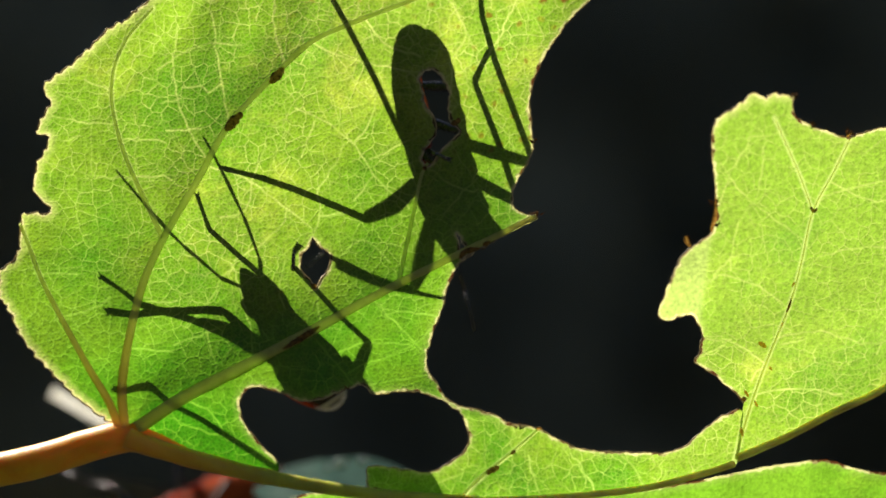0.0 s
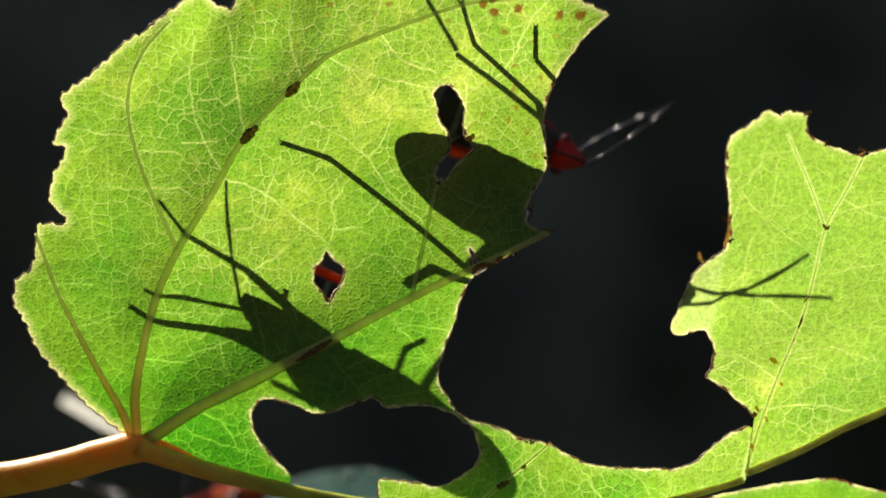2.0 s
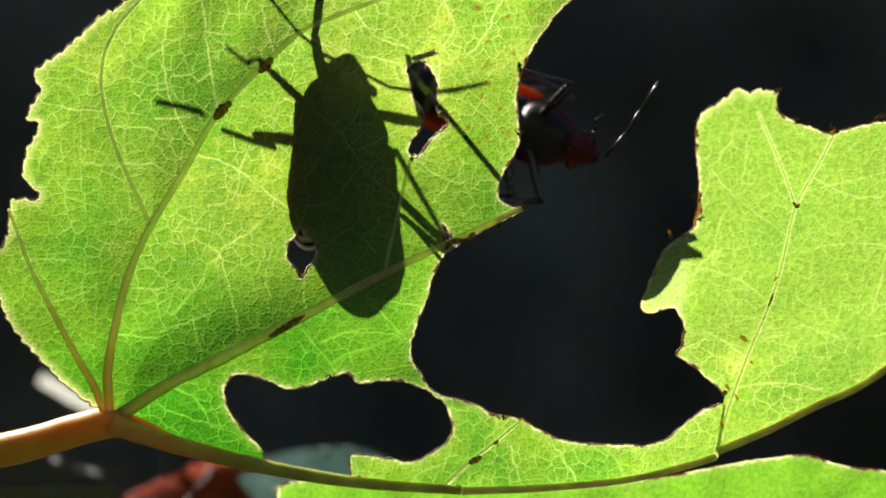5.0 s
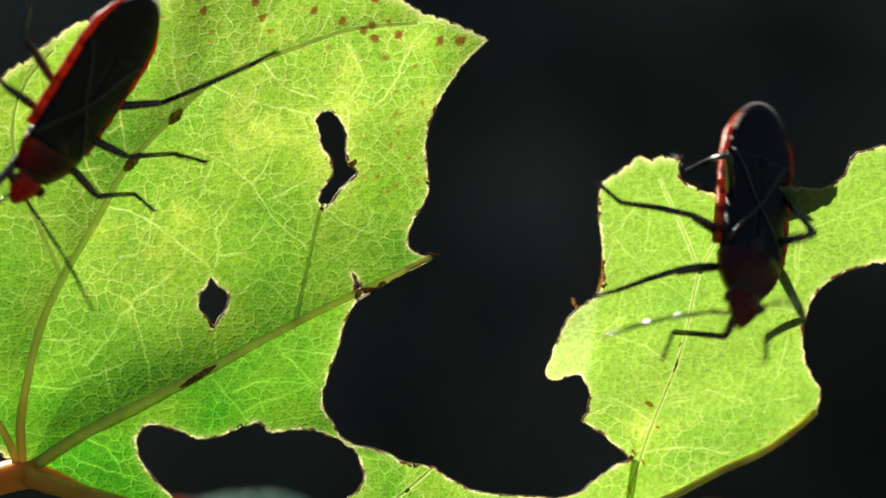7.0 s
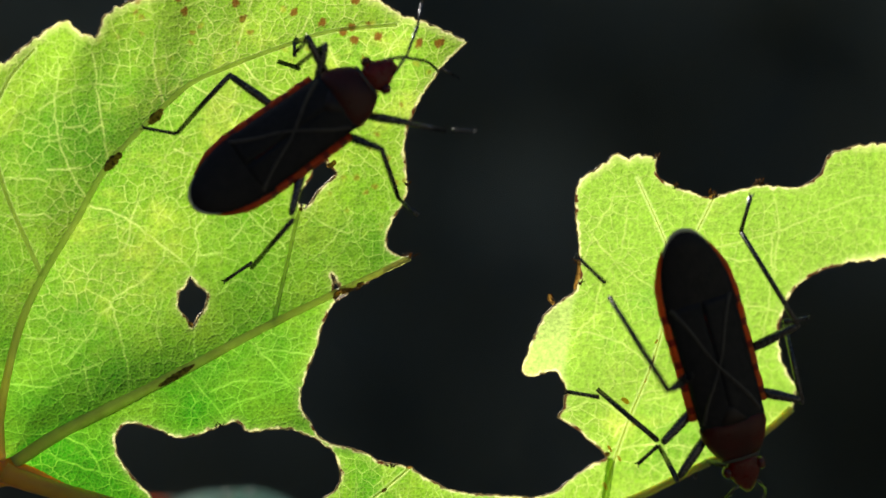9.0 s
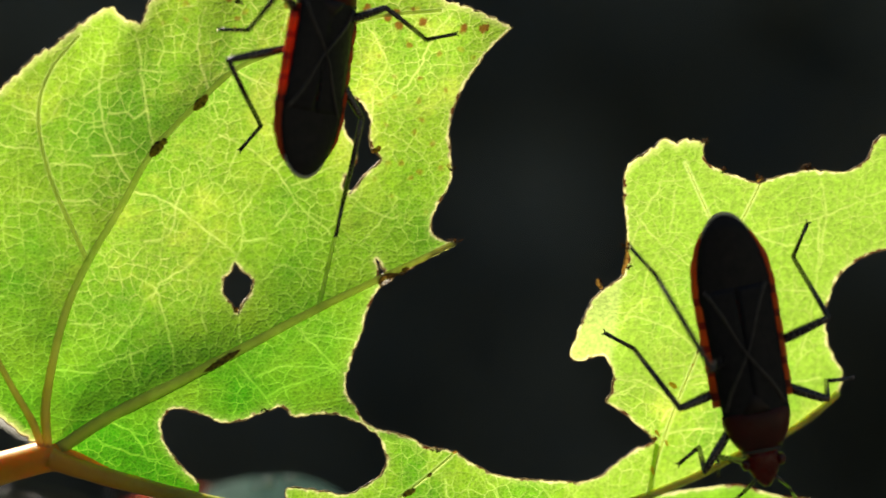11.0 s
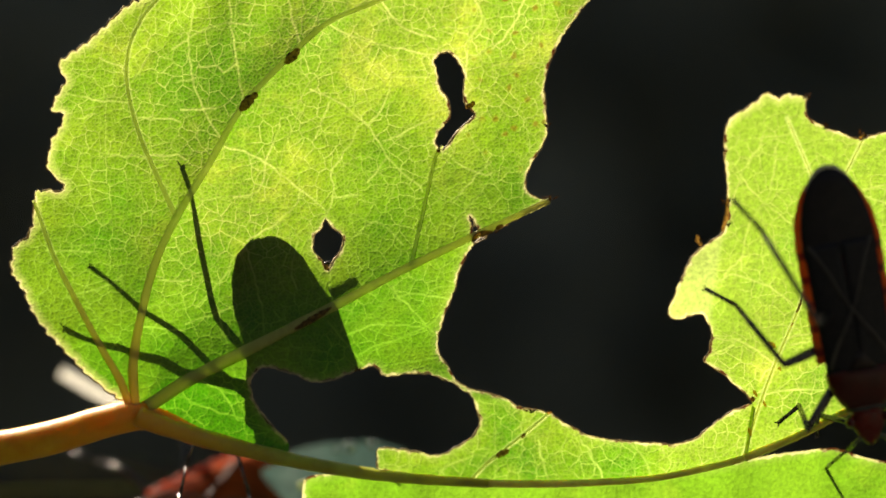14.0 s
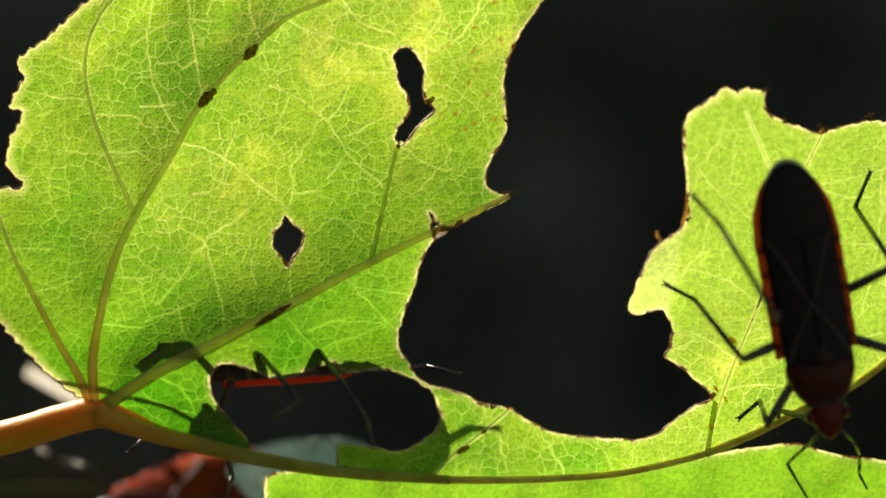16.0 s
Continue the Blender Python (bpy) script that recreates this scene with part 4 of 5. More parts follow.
def hairs(points, r, seed):
    """Short bristles along a leg."""
    rnd = random.Random(seed)
    out = []
    for a, b in zip(points, points[1:]):
        a, b = Vector(a), Vector(b)
        for _ in range(7):
            p = a.lerp(b, rnd.random())
            d = Vector((rnd.uniform(-1, 1), rnd.uniform(-1, 1), rnd.uniform(-1, 1))).normalized()
            out.append(bar([p, p + d * (r + 0.16)], [0.018, 0.006], 3))
    return out


LEG_LENGTHS = {"hind": (4.6, 5.8, 2.0), "mid": (3.8, 4.3, 1.8), "front": (3.7, 3.2, 1.5)}  # thigh, shin, foot in mm


def leg_joints(which, marks):
    """Hip, knee, ankle and toe of a leg: the ways given by a stance, the lengths by the kind of leg."""
    hip, knee, ankle, toe = marks
    p = [Vector((*hip, -0.75)), Vector((*knee, 0.35 if "hind" in which else 0.15)), Vector((*ankle, -2.35)), Vector((*toe, -2.62))]
    out = [p[0]]
    for a, b, ln in zip(p, p[1:], LEG_LENGTHS[which.split("_")[0]]):
        out.append(out[-1] + (b - a).normalized() * ln)
    return out


STANDING = {  # hip, knee, ankle, toe of each leg in mm; body middle at the origin, feet below
    "hind_left": ((0.4, 0.9), (-1.3, 5.0), (-4.3, 7.3), (-5.3, 8.1)), "hind_right": ((0.4, -0.9), (-1.7, -5.0), (-4.4, -5.0), (-5.4, -4.4)),
    "mid_left": ((1.9, 0.9), (2.6, 4.6), (1.2, 5.6), (0.7, 6.4)), "mid_right": ((1.9, -0.9), (3.4, -4.4), (2.8, -6.2), (3.2, -7.1)),
    "front_left": ((3.5, 0.8), (5.7, 3.4), (6.0, 2.0), (6.8, 1.6)), "front_right": ((3.5, -0.8), (6.6, -2.7), (7.4, -3.6), (8.0, -4.0)),
}
RESTING = {
    "hind_left": ((0.3, 0.9), (-1.1, 5.2), (-4.3, 3.8), (-6.0, 4.7)), "hind_right": ((0.3, -0.9), (0.7, -2.4), (-5.6, -4.6), (-6.8, -5.2)),
    "mid_left": ((1.8, 0.9), (3.5, 4.4), (2.4, 4.3), (2.6, 5.9)), "mid_right": ((1.8, -0.9), (2.5, -4.1), (-1.2, -6.3), (-2.3, -7.3)),
    "front_left": ((3.4, 0.8), (5.6, 2.9), (4.8, 3.9), (5.6, 4.6)), "front_right": ((3.4, -0.8), (6.5, -3.7), (4.7, -3.4), (5.4, -4.6)),
}


def make_bug(label, stance, antennae, nymph=False, rim=SHELL_ORANGE):
    bug = tagged(new("bug"), label, "insect", group="red and black bugs on the plant")
    # belly in banded segments
    for i in range(7):
        x0, x1 = -6.9 + 1.36 * i, -6.9 + 1.36 * (i + 1)
        st, fm = [], []
        for k in range(5):
            x = x0 + (x1 - x0) * k / 4
            w = half_width(x) * (0.93 - (0.03 if k in (0, 4) else 0))
            st.append((x, 0.05, max(w, 0.12), 0.45, max(0.25, 0.62 * w * (0.97 if k in (0, 4) else 1))))
        sides = 24
        v, f = loft(st, sides)
        for q in range(4):
            for k in range(sides):
                a = 2 * math.pi * (k + 0.5) / sides
                low = math.sin(a) < -0.18
                fm.append(0 if not low else (1 if q == 3 and abs(math.cos(a)) < 0.80 else (2 if abs(math.cos(a)) < 0.84 else 0)))
        fm += [2, 2]
        skins = [SHELL_RED, BELLY_WHITE, SHELL_BLACK]
        if i == 0:
            # dusky last segment with a white tip
            skins, fm = [SHELL_DARK_RED, MEMBRANE_RIM, SHELL_BLACK], [1] * 24 + fm[24:-2] + [1, 1]
        link_mesh("belly_segment", v, f, [NYMPH_RED] * 3 if nymph else skins, bug, "black belly segment with a white band" if i == 3 else "", face_mats=fm)
    # orange rim on either flank
    for s in (1, -1):
        xs = [-6.5 + 0.42 * k for k in range(23)]
        v, f = bar([(x, s * half_width(x) * 1.03, 0.12 + 0.05 * math.sin(x * 4.6)) for x in xs], [0.06 + 0.25 * min(1, 0.25 * k) * (1.0 if k % 3 else 0.84) for k in range(len(xs))], 8)
        notch = [1 if (q // 8) % 3 == 2 and q % 8 in (0, 1, 2, 3) and q // 8 > 5 else 0 for q in range(len(f))]
        link_mesh("flank_rim", v, f, [rim, SHELL_DARK_RED], bug, face_mats=notch, label="glowing orange flank rim" if rim == SHELL_ORANGE else "dull red flank rim")
    # thorax underside
    v, f = loft([(2.3, -0.15, 1.5, 0.9, 1.0), (3.0, -0.2, 1.75, 1.0, 1.25), (4.0, -0.15, 1.6, 0.9, 1.2), (5.1, -0.05, 1.15, 0.6, 0.8), (5.4, 0, 0.9, 0.4, 0.5)])
    link_mesh("thorax", v, f, NYMPH_RED if nymph else SHELL_BLACK, bug)
    # folded wings: two leathery plates and the membrane over the tail
    for s in (1, -1):
        verts, faces = [], []
        nx, ny = 22, 7
        for i in range(nx):
            x = -3.4 + 6.8 * i / (nx - 1)
            for j in range(ny):
                q = j / (ny - 1)
                cross = 0.10 - 0.16 * (3.4 - x) / 6.8
                yy = s * (-cross + (half_width(x) * 0.97 + cross) * q)
                z = 0.42 + 0.08 * min(1, (x + 3.4) / 1.5) + 0.50 * (1 - q ** 2.2) * min(1, 0.60 + 0.08 * (x + 3.4)) + (0.012 if s > 0 else 0.0)
                verts.append(Vector((x, yy, z)) * MM)
        for i in range(nx - 1):
            for j in range(ny - 1):
                a = i * ny + j
                q = (a, a + ny, a + ny + 1, a + 1)
                faces.append(q if s > 0 else q[::-1])
        ob = link_mesh("wing", verts, faces, NYMPH_RED if nymph else SHELL_WING, bug)
        so = ob.modifiers.new("thick", "SOLIDIFY")
        so.thickness, so.offset = 0.04 * MM, -1
        line = [(3.0, s * 1.70, 0), (2.0, s * 1.22, 0), (0.8, s * 0.42, 0), (-0.4, -s * 0.34, 0), (-1.7, -s * 0.88, 0), (-2.8, -s * 1.42, 0), (-3.4, -s * 1.80, 0)]
        pts = []
        for x, yy, _ in smooth_line(line, 0.3):
            q = min(1.0, abs(yy) / (half_width(x) * 0.97))
            pts.append((x, yy, 0.45 + 0.08 * min(1, (x + 3.4) / 1.5) + 0.50 * (1 - q ** 2.2) * min(1, 0.60 + 0.08 * (x + 3.4))))
        v, f = bar(pts, [0.065 + 0.055 * (abs(2 * k / (len(pts) - 1) - 1)) for k in range(len(pts))], 6)
        link_mesh("wing_stripe", v, f, WING_LINE, bug, "pale grey diagonal wing line")
    verts, faces = [], []
    nx, ny = 16, 13
    for i in range(nx):
        x = -7.3 + 4.6 * (i / (nx - 1)) ** 1.6
        w = half_width(x) * 0.99 + 0.04
        for j in range(ny):
            q = 2 * j / (ny - 1) - 1
            verts.append(Vector((x, w * q, 0.42 + 0.30 * (1 - abs(q) ** 2.2) * min(1, i / 5))) * MM)
    for i in range(nx - 1):
        for j in range(ny - 1):
            a = i * ny + j
            faces.append((a, a + ny, a + ny + 1, a + 1))
    ob = link_mesh("wing_membrane", verts, faces, NYMPH_RED if nymph else MEMBRANE, bug)
    so = ob.modifiers.new("thick", "SOLIDIFY")
    so.thickness, so.offset = 0.05 * MM, -1
    rim_pts = [(x, s * (half_width(x) * 0.99 + 0.03), 0.40) for s, xs in ((1, [-6.2 - 1.1 * (k / 9) ** 0.5 for k in range(10)]), (-1, [-7.3 + 1.1 * (k / 9) ** 2 for k in range(1, 10)])) for x in xs]
    v, f = bar(rim_pts, [0.04 + 0.08 * math.sin(math.pi * k / (len(rim_pts) - 1)) for k in range(len(rim_pts))], 6)
    link_mesh("membrane_rim", v, f, MEMBRANE_RIM, bug, "pale edge of the tail membrane, its glow put into the colour")
    # back shield between the wings, collar and neck shield
    v, f = loft([(2.0, 0.75, 0.10, 0.20, 0.1), (2.7, 0.80, 0.55, 0.28, 0.1), (3.3, 0.82, 0.95, 0.30, 0.1)], 12)
    link_mesh("back_shield", v, f, SHELL_BLACK, bug)
    v, f = loft([(3.05, 0.25, 1.70, 0.55, 0.55), (3.3, 0.25, 2.00, 0.80, 0.70), (3.8, 0.25, 1.98, 0.88, 0.75), (4.5, 0.20, 1.72, 0.76, 0.72), (5.0, 0.15, 1.42, 0.62, 0.62), (5.30, 0.12, 1.15, 0.48, 0.5)])
    link_mesh("neck_shield", v, f, SHELL_BLACK if nymph else SHELL_DARK_RED, bug)
    v, f = loft([(5.24, 0.12, 1.12, 0.50, 0.5), (5.34, 0.12, 1.18, 0.54, 0.54), (5.46, 0.12, 1.10, 0.48, 0.5)])
    link_mesh("collar", v, f, WING_LINE, bug)
    v, f = loft([(5.40, 0.05, 0.72, 0.42, 0.45), (5.7, 0.02, 0.95, 0.52, 0.55), (6.2, -0.02, 0.98, 0.52, 0.55), (6.7, -0.08, 0.72, 0.40, 0.45), (7.1, -0.14, 0.45, 0.26, 0.34), (7.38, -0.20, 0.18, 0.14, 0.2)])
    head = link_mesh("head", v, f, HEAD_RED, bug, "bright red head")
    for s in (1, -1):
        v, f = ball((6.0, s * 1.02, 0.10), 0.34, 0.30, 0.32)
        link_mesh("eye", v, f, EYE, head)
    v, f = bar([(7.2, 0, -0.3), (6.6, 0, -0.85), (5.2, 0, -1.15), (3.4, 0, -1.42)], [0.12, 0.10, 0.08, 0.05])
    link_mesh("beak", v, f, SHELL_BLACK, head)
    # antennae, four joints each
    feelers = []
    for s, turn in zip((1, -1), antennae):
        p = [Vector((6.85, s * 0.55, 0.05))]
        a = radians(turn)
        for ln, da, dz in ((1.5, 0, 0.35), (2.2, -10 * s, -0.15), (1.8, -6 * s, -0.3), (2.3, -4 * s, -0.35)):
            a += radians(da)
            p.append(p[-1] + Vector((ln * math.cos(a), ln * math.sin(a), dz)))
        base = p[0]
        p = [q - base for q in p]
        root = None
        for k, (r0, r1) in enumerate(((0.09, 0.12), (0.08, 0.12), (0.07, 0.13), (0.11, 0.07))):
            v, f = bar([p[k], p[k].lerp(p[k + 1], 0.5), p[k + 1]], [r0, (r0 + r1) / 2, r1])
            if root is None:
                root = link_mesh("antenna", v, f, LEG, bug)
                root.location = base * MM
                feelers.append((root, base))
            else:
                link_mesh("antenna_joint", v, f, LEG, root)
    # legs: thigh under the body's hip, shin and foot on the thigh
    legs = {}
    for i, (which, marks) in enumerate(stance.items()):
        hipv, kneev, anklev, toev = leg_joints(which, marks)
        k0, a0, t0 = kneev - hipv, anklev - hipv, toev - hipv
        m1 = k0 * 0.55 + Vector((0, 0, 0.08))
        ch = [bar([(0, 0, 0), k0 * 0.12, m1, k0 * 0.92, k0], [0.13, 0.22, 0.29, 0.23, 0.17]), *hairs([(0, 0, 0), k0], 0.2, i)]
        v, f, _ = joined(*ch)
        leg = link_mesh("leg", v, f, LEG, bug)
        leg.location = hipv * MM
        bend = k0.lerp(a0, 0.5) + Vector((0, 0, 0.10))
        ch = [ball(k0, 0.17, 0.17, 0.17, 8, 6), bar([k0, bend, a0], [0.17, 0.165, 0.15]), *hairs([k0, a0], 0.1, 30 + i)]
        v, f, _ = joined(*ch)
        shin = link_mesh("shin", v, f, LEG, leg)
        mid = a0.lerp(t0, 0.55)
        side = Vector((-(t0 - a0).y, (t0 - a0).x, 0)).normalized() * 0.16
        tip = t0 + (t0 - a0).normalized() * 0.22
        v, f, _ = joined(bar([a0, mid, t0], [0.14, 0.11, 0.13]), bar([t0, tip + side], [0.08, 0.03], 5), bar([t0, tip - side], [0.08, 0.03], 5))
        foot = link_mesh("foot", v, f, LEG, leg)
        legs[which] = (leg, shin, foot, hipv, k0, a0, t0)
    return bug, legs, feelers


walker, walker_legs, walker_feelers = make_bug("black and red bug with a grey cross on its wings", RESTING, (32, -24))
climber, climber_legs, climber_feelers = make_bug("cross-marked black and red bug climbing round the leaf", STANDING, (28, -30), rim=RIM_DULL)
sitter, _, _ = make_bug("orange-red bug with black legs under the leaf stalk", STANDING, (50, -40), nymph=True, rim=RIM_DULL)
climber.scale = (0.885, 0.885, 0.885)
walker.scale = (1.0, 0.92, 1.0)
sitter.matrix_basis = pose(-0.0165, 0.0150, LEAF_Z - 0.0154, -50, 16, 220)

# seconds, place in mm from the leaf's middle, turn in degrees
WALKER_ROWS = [
    (0, -4.65, 4.2, 10.31, -57, 76.5, 9.8),
    (0.4, -3.63, 4.0, 10.55, -59.6, 71.7, 7.7),
    (0.6, -3.29, 3.74, 8.39, -63.2, 69.4, 9.9),
    (0.8, -2.45, 3.95, 8.14, -82.4, 60.6, 8.8),
    (1, -0.95, 4.65, 8.67, -85.8, 44.2, 6),
    (1.2, -1.23, 4.7, 8.95, -86.6, 37.1, 5.6),
    (1.5, -1.32, 4.7, 8.57, -88.1, 25.1, 4.5),
    (2, -1.11, 5.15, 9.29, -88.6, 19.7, 4.1),
    (2.5, -1.93, 5, 9.19, -89.2, 10.8, 4.5),
    (3, -1.98, 5.2, 9.67, -88.9, 14.6, 4.3),
    (3.2, -2.03, 5.2, 9.77, -88.9, 15.1, 4.2),
    (4.3, 0.72, 6, 8.82, -92.9, 16.9, -9.8),
    (5.3, 3.11, 7.14, 8.28, -106.5, 21.8, -27.4),
    (5.5, 6.28, 7.38, 8.08, -109.1, 16.1, -32.4),
    (5.7, 9.23, 6.56, 8.87, -81, 0.6, -22.9),
    (5.8, 9.85, 5.91, 8.04, -58.3, -17.6, -20.1),
    (6, 13.35, 4.5, 9.04, -67.7, -23.4, -17.1),
    (6.2, 13.15, 3.65, 9.04, -37.2, -34.7, -25.7),
    (6.3, 13.97, 3.25, 10.61, -24.3, -22, -24.8),
    (6.5, 15.44, 2, 10.67, -26, -5.1, -35.9),
    (6.6, 17.29, 0.5, 9.77, 24.4, 20.9, -24.1),
    (6.7, 19.19, 0.5, 8.84, 23.2, 43.7, -42.7),
    (6.8, 19.91, -0.25, 7.53, 7.5, 56.4, -60.3),
    (6.9, 20.46, -0.4, 6.24, -4.1, 59, -73.3),
    (7, 20.75, -0.09, 5.14, -35.3, 53.1, -105.3),
    (7.1, 19, -2.1, 4.26, -86.3, 68.5, -151.3),
    (7.2, 17.6, -3.05, 2.67, -115.9, 64.3, 169),
    (7.3, 17.64, -3.25, 1.46, -126.2, 66.5, 161.4),
    (7.4, 18.56, -3.45, -0.31, -155.3, 76.6, 137.4),
    (7.5, 18.49, -3.15, -1.07, -148.5, 81, 145),
    (7.6, 18.66, -2.85, -1.12, 122.8, 86.7, 57.4),
    (7.8, 18.03, -2.75, -0.68, 94.2, 71.9, 6.3),
    (8, 19.31, -2, -1.69, 107.2, 55.6, 40.7),
    (8.2, 20.17, -2, -2.21, 109.6, 57.3, 37.6),
    (10.3, 18.83, -2.75, -2.74, 99.9, 80, 11),
    (10.5, 18.86, -2.75, -2.74, 99.6, 79.8, 10.8),
    (11, 18.8, -2.75, -2.83, 99.5, 79.7, 10.7),
    (11.5, 18.79, -2.75, -2.81, 99.4, 79.6, 10.6),
    (12, 18.65, -2.75, -2.77, 99.6, 79.7, 10.8),
    (12.5, 18.76, -2.75, -2.68, 99.1, 79.2, 10.3),
    (13, 18.68, -2.75, -2.73, 99.2, 79.4, 10.5),
    (14, 18.92, -2.75, -2.61, 99.2, 79.3, 10.4),
    (15, 18.83, -2.75, -2.66, 99.4, 79.4, 10.6),
    (16, 18.86, -2.75, -2.65, 99.6, 79.5, 10.8),
]
CLIMBER_ROWS = [
    (0, -10.93, 4.76, -2.3, -92.7, -124.5, 15.2),
    (0.4, -9.96, 5.07, -4.42, -90.3, -129.9, 14.9),
    (0.6, -9.33, 5.14, -6.11, 41.8, -26.1, -163.4),
    (0.8, -9.1, 6, -6.4, 0, -8, -180),
    (1, -6.35, 6, -5.75, 0, -6, -180),
    (1.2, -4.55, 6, -5.5, 0, -6, -180),
    (1.5, -7.2, 6, -5.9, 0, -8, -180),
    (1.65, -7.47, 5.07, -4.99, 49.1, -16.3, -170.2),
    (1.8, -7.74, 4.15, -3.29, -79.6, -151, 9.6),
    (2, -9.36, 4.44, -1.11, -78.5, -154.2, 9.2),
    (2.5, -11.34, 4.81, -2.13, -98.8, -135.8, 12.5),
    (3.2, -10.86, 4.84, -2.81, -100.1, -132.8, 13.6),
    (3.55, -9.92, 3.74, -0.89, -88.1, -129.7, 10),
    (3.9, -9.49, 3.45, 2.42, -75.1, -127.1, 5.1),
    (4.2, -8.53, 3.23, 2.87, -71.2, -109, 7.4),
    (5, -7.79, 3, 7.11, -58, -89.2, 0),
    (5.3, -7.79, 3, 10.05, -53.3, -83.3, 0),
    (5.5, -7.17, 3, 12.33, -53.2, -93.5, 0),
    (5.6, -7.27, 3, 15.3, -66.3, -98.4, 0),
    (5.7, -9.28, 2.72, 19.08, -83.7, -107, -6.6),
    (5.8, -9.57, 2.5, 21.4, -91.2, -102.4, 0),
    (5.88, -4.5, 3, 21.5, 4.3, -36.7, -97.1),
    (5.94, -6, -3, 19.5, 0, 34.5, -90),
    (6, -8.0, -3.18, 17.3, -48.9, 94.1, -123.9),
    (6.1, -8.26, -3.08, 15.52, 61.7, 98.7, -16.8),
    (6.2, -10.06, -3.07, 14.44, 76, 110.2, -6.8),
    (6.3, -10.98, -2.98, 14.42, 83.2, 119.6, -3.2),
    (6.4, -12.3, -2.98, 14.65, 87.6, 128.8, -2.5),
    (6.5, -13.93, -2.98, 15.11, 39, 133.4, -2.3),
    (6.7, -14.1, -2.97, 13.22, 38.8, 131.7, -2.3),
    (7, -14.72, -2.98, 11.2, 48.3, 123.7, -2.9),
    (7.1, -13.06, -2.99, 11.15, 64.5, 102.2, -7.7),
    (7.2, -10.4, -3, 10.46, 93.2, 71.9, 5.3),
    (7.3, -9.04, -3, 9.26, 91.2, 64.9, 4),
    (7.4, -7.44, -3, 7.18, 90.7, 62.7, 3.8),
    (7.5, -6.04, -2.9, 6.67, 87.5, 51.6, 1.4),
    (7.6, -4.62, -2.9, 7.32, 85.7, 32.4, 1),
    (7.8, -3.4, -2.9, 7.6, 84.5, 10.8, 0.8),
    (8, -1.84, -2.9, 7.56, 84.3, 3.2, 0.9),
    (8.2, -2.21, -2.9, 8.15, 84.2, -5.8, 0.9),
    (9, -2.5, -2.9, 9.35, 84.8, -35.5, 1),
    (9.7, -3.23, -2.9, 12.39, 85.8, -71.6, 2.6),
    (10.3, -3.77, -2.91, 12.48, 120.6, -81.5, 5.4),
    (10.5, -3.69, -2.91, 12.68, 120.6, -81.5, 5.4),
    (11, -3.71, -2.91, 12.74, 120.8, -81.2, 5.2),
    (11.5, -3.9, -2.91, 12.87, 120.2, -82.3, 5.9),
    (11.6, -4.86, -2.91, 12.37, -11.8, -89.1, 115.9),
    (11.7, -7.73, -2.91, 11.54, 88.9, -105.2, -3.1),
    (11.8, -11.32, -2.91, 12.4, 94.6, -129, -1.3),
    (11.9, -14.85, -2.91, 14.45, 94.7, -132, -1.2),
    (12, -17.17, -2.62, 18.84, 105.6, -128.1, -5.4),
    (12.07, -16, -2, 19.5, -19.1, -38.2, 113.2),
    (12.14, -15, 3, 20.5, 1.2, -9.2, 77.5),
    (12.22, -13.5, 4, 20, -26.5, 44.7, 45),
    (12.3, -14.62, 3.97, 21.68, -46.9, 67.5, 45.3),
    (12.4, -12.28, 4.45, 14.85, -60.9, 52.8, 35),
    (12.5, -12.51, 4.09, 13.49, -61.2, 54.9, 34),
    (12.6, -11.02, 4.2, 11.47, -57.3, 59.1, 36.8),
    (12.7, -10.24, 4.19, 8.93, -56.8, 62.4, 36.4),
    (12.8, -9.52, 4.18, 6.08, -55.4, 66.1, 37),
    (12.9, -8.1, 4.08, 3.53, -61.7, 66.9, 30.3),
    (13, -7.74, 3.73, 1.09, -69.4, 72.2, 21.6),
    (13.2, -8.86, 3.94, -0.54, -61.1, 80.9, 45.9),
    (13.5, -11.26, 4.26, -1.85, -22.8, 81.5, 116.5),
    (14, -13.59, 4.26, -2.96, 2, 77.8, 141.1),
    (14.5, -14.35, 4.26, -3.29, 7.8, 77.4, 142.6),
    (14.8, -15.33, 4.28, -3.76, 12.7, 80.9, 121),
    (15, -13.94, 4.58, -3.32, -41, 58.8, 16.9),
    (15.2, -14.99, 4.91, -4.11, -33.8, 59, 15.8),
    (15.4, -16.3, 6.61, -5.3, -24.6, 67.6, 14.2),
    (15.5, -14.7, 6.4, -7.3, -22, 64, 22),
    (15.6, -13.4, 5.4, -7.9, 20, 45, 110),
    (15.7, -11.6, 3.8, -5, 55, 12, 170),
    (15.85, -10.2, 3.3, -5.7, 65, 4, 180),
    (16, -9.7, 3.2, -5.6, 65, 4, 180),
]

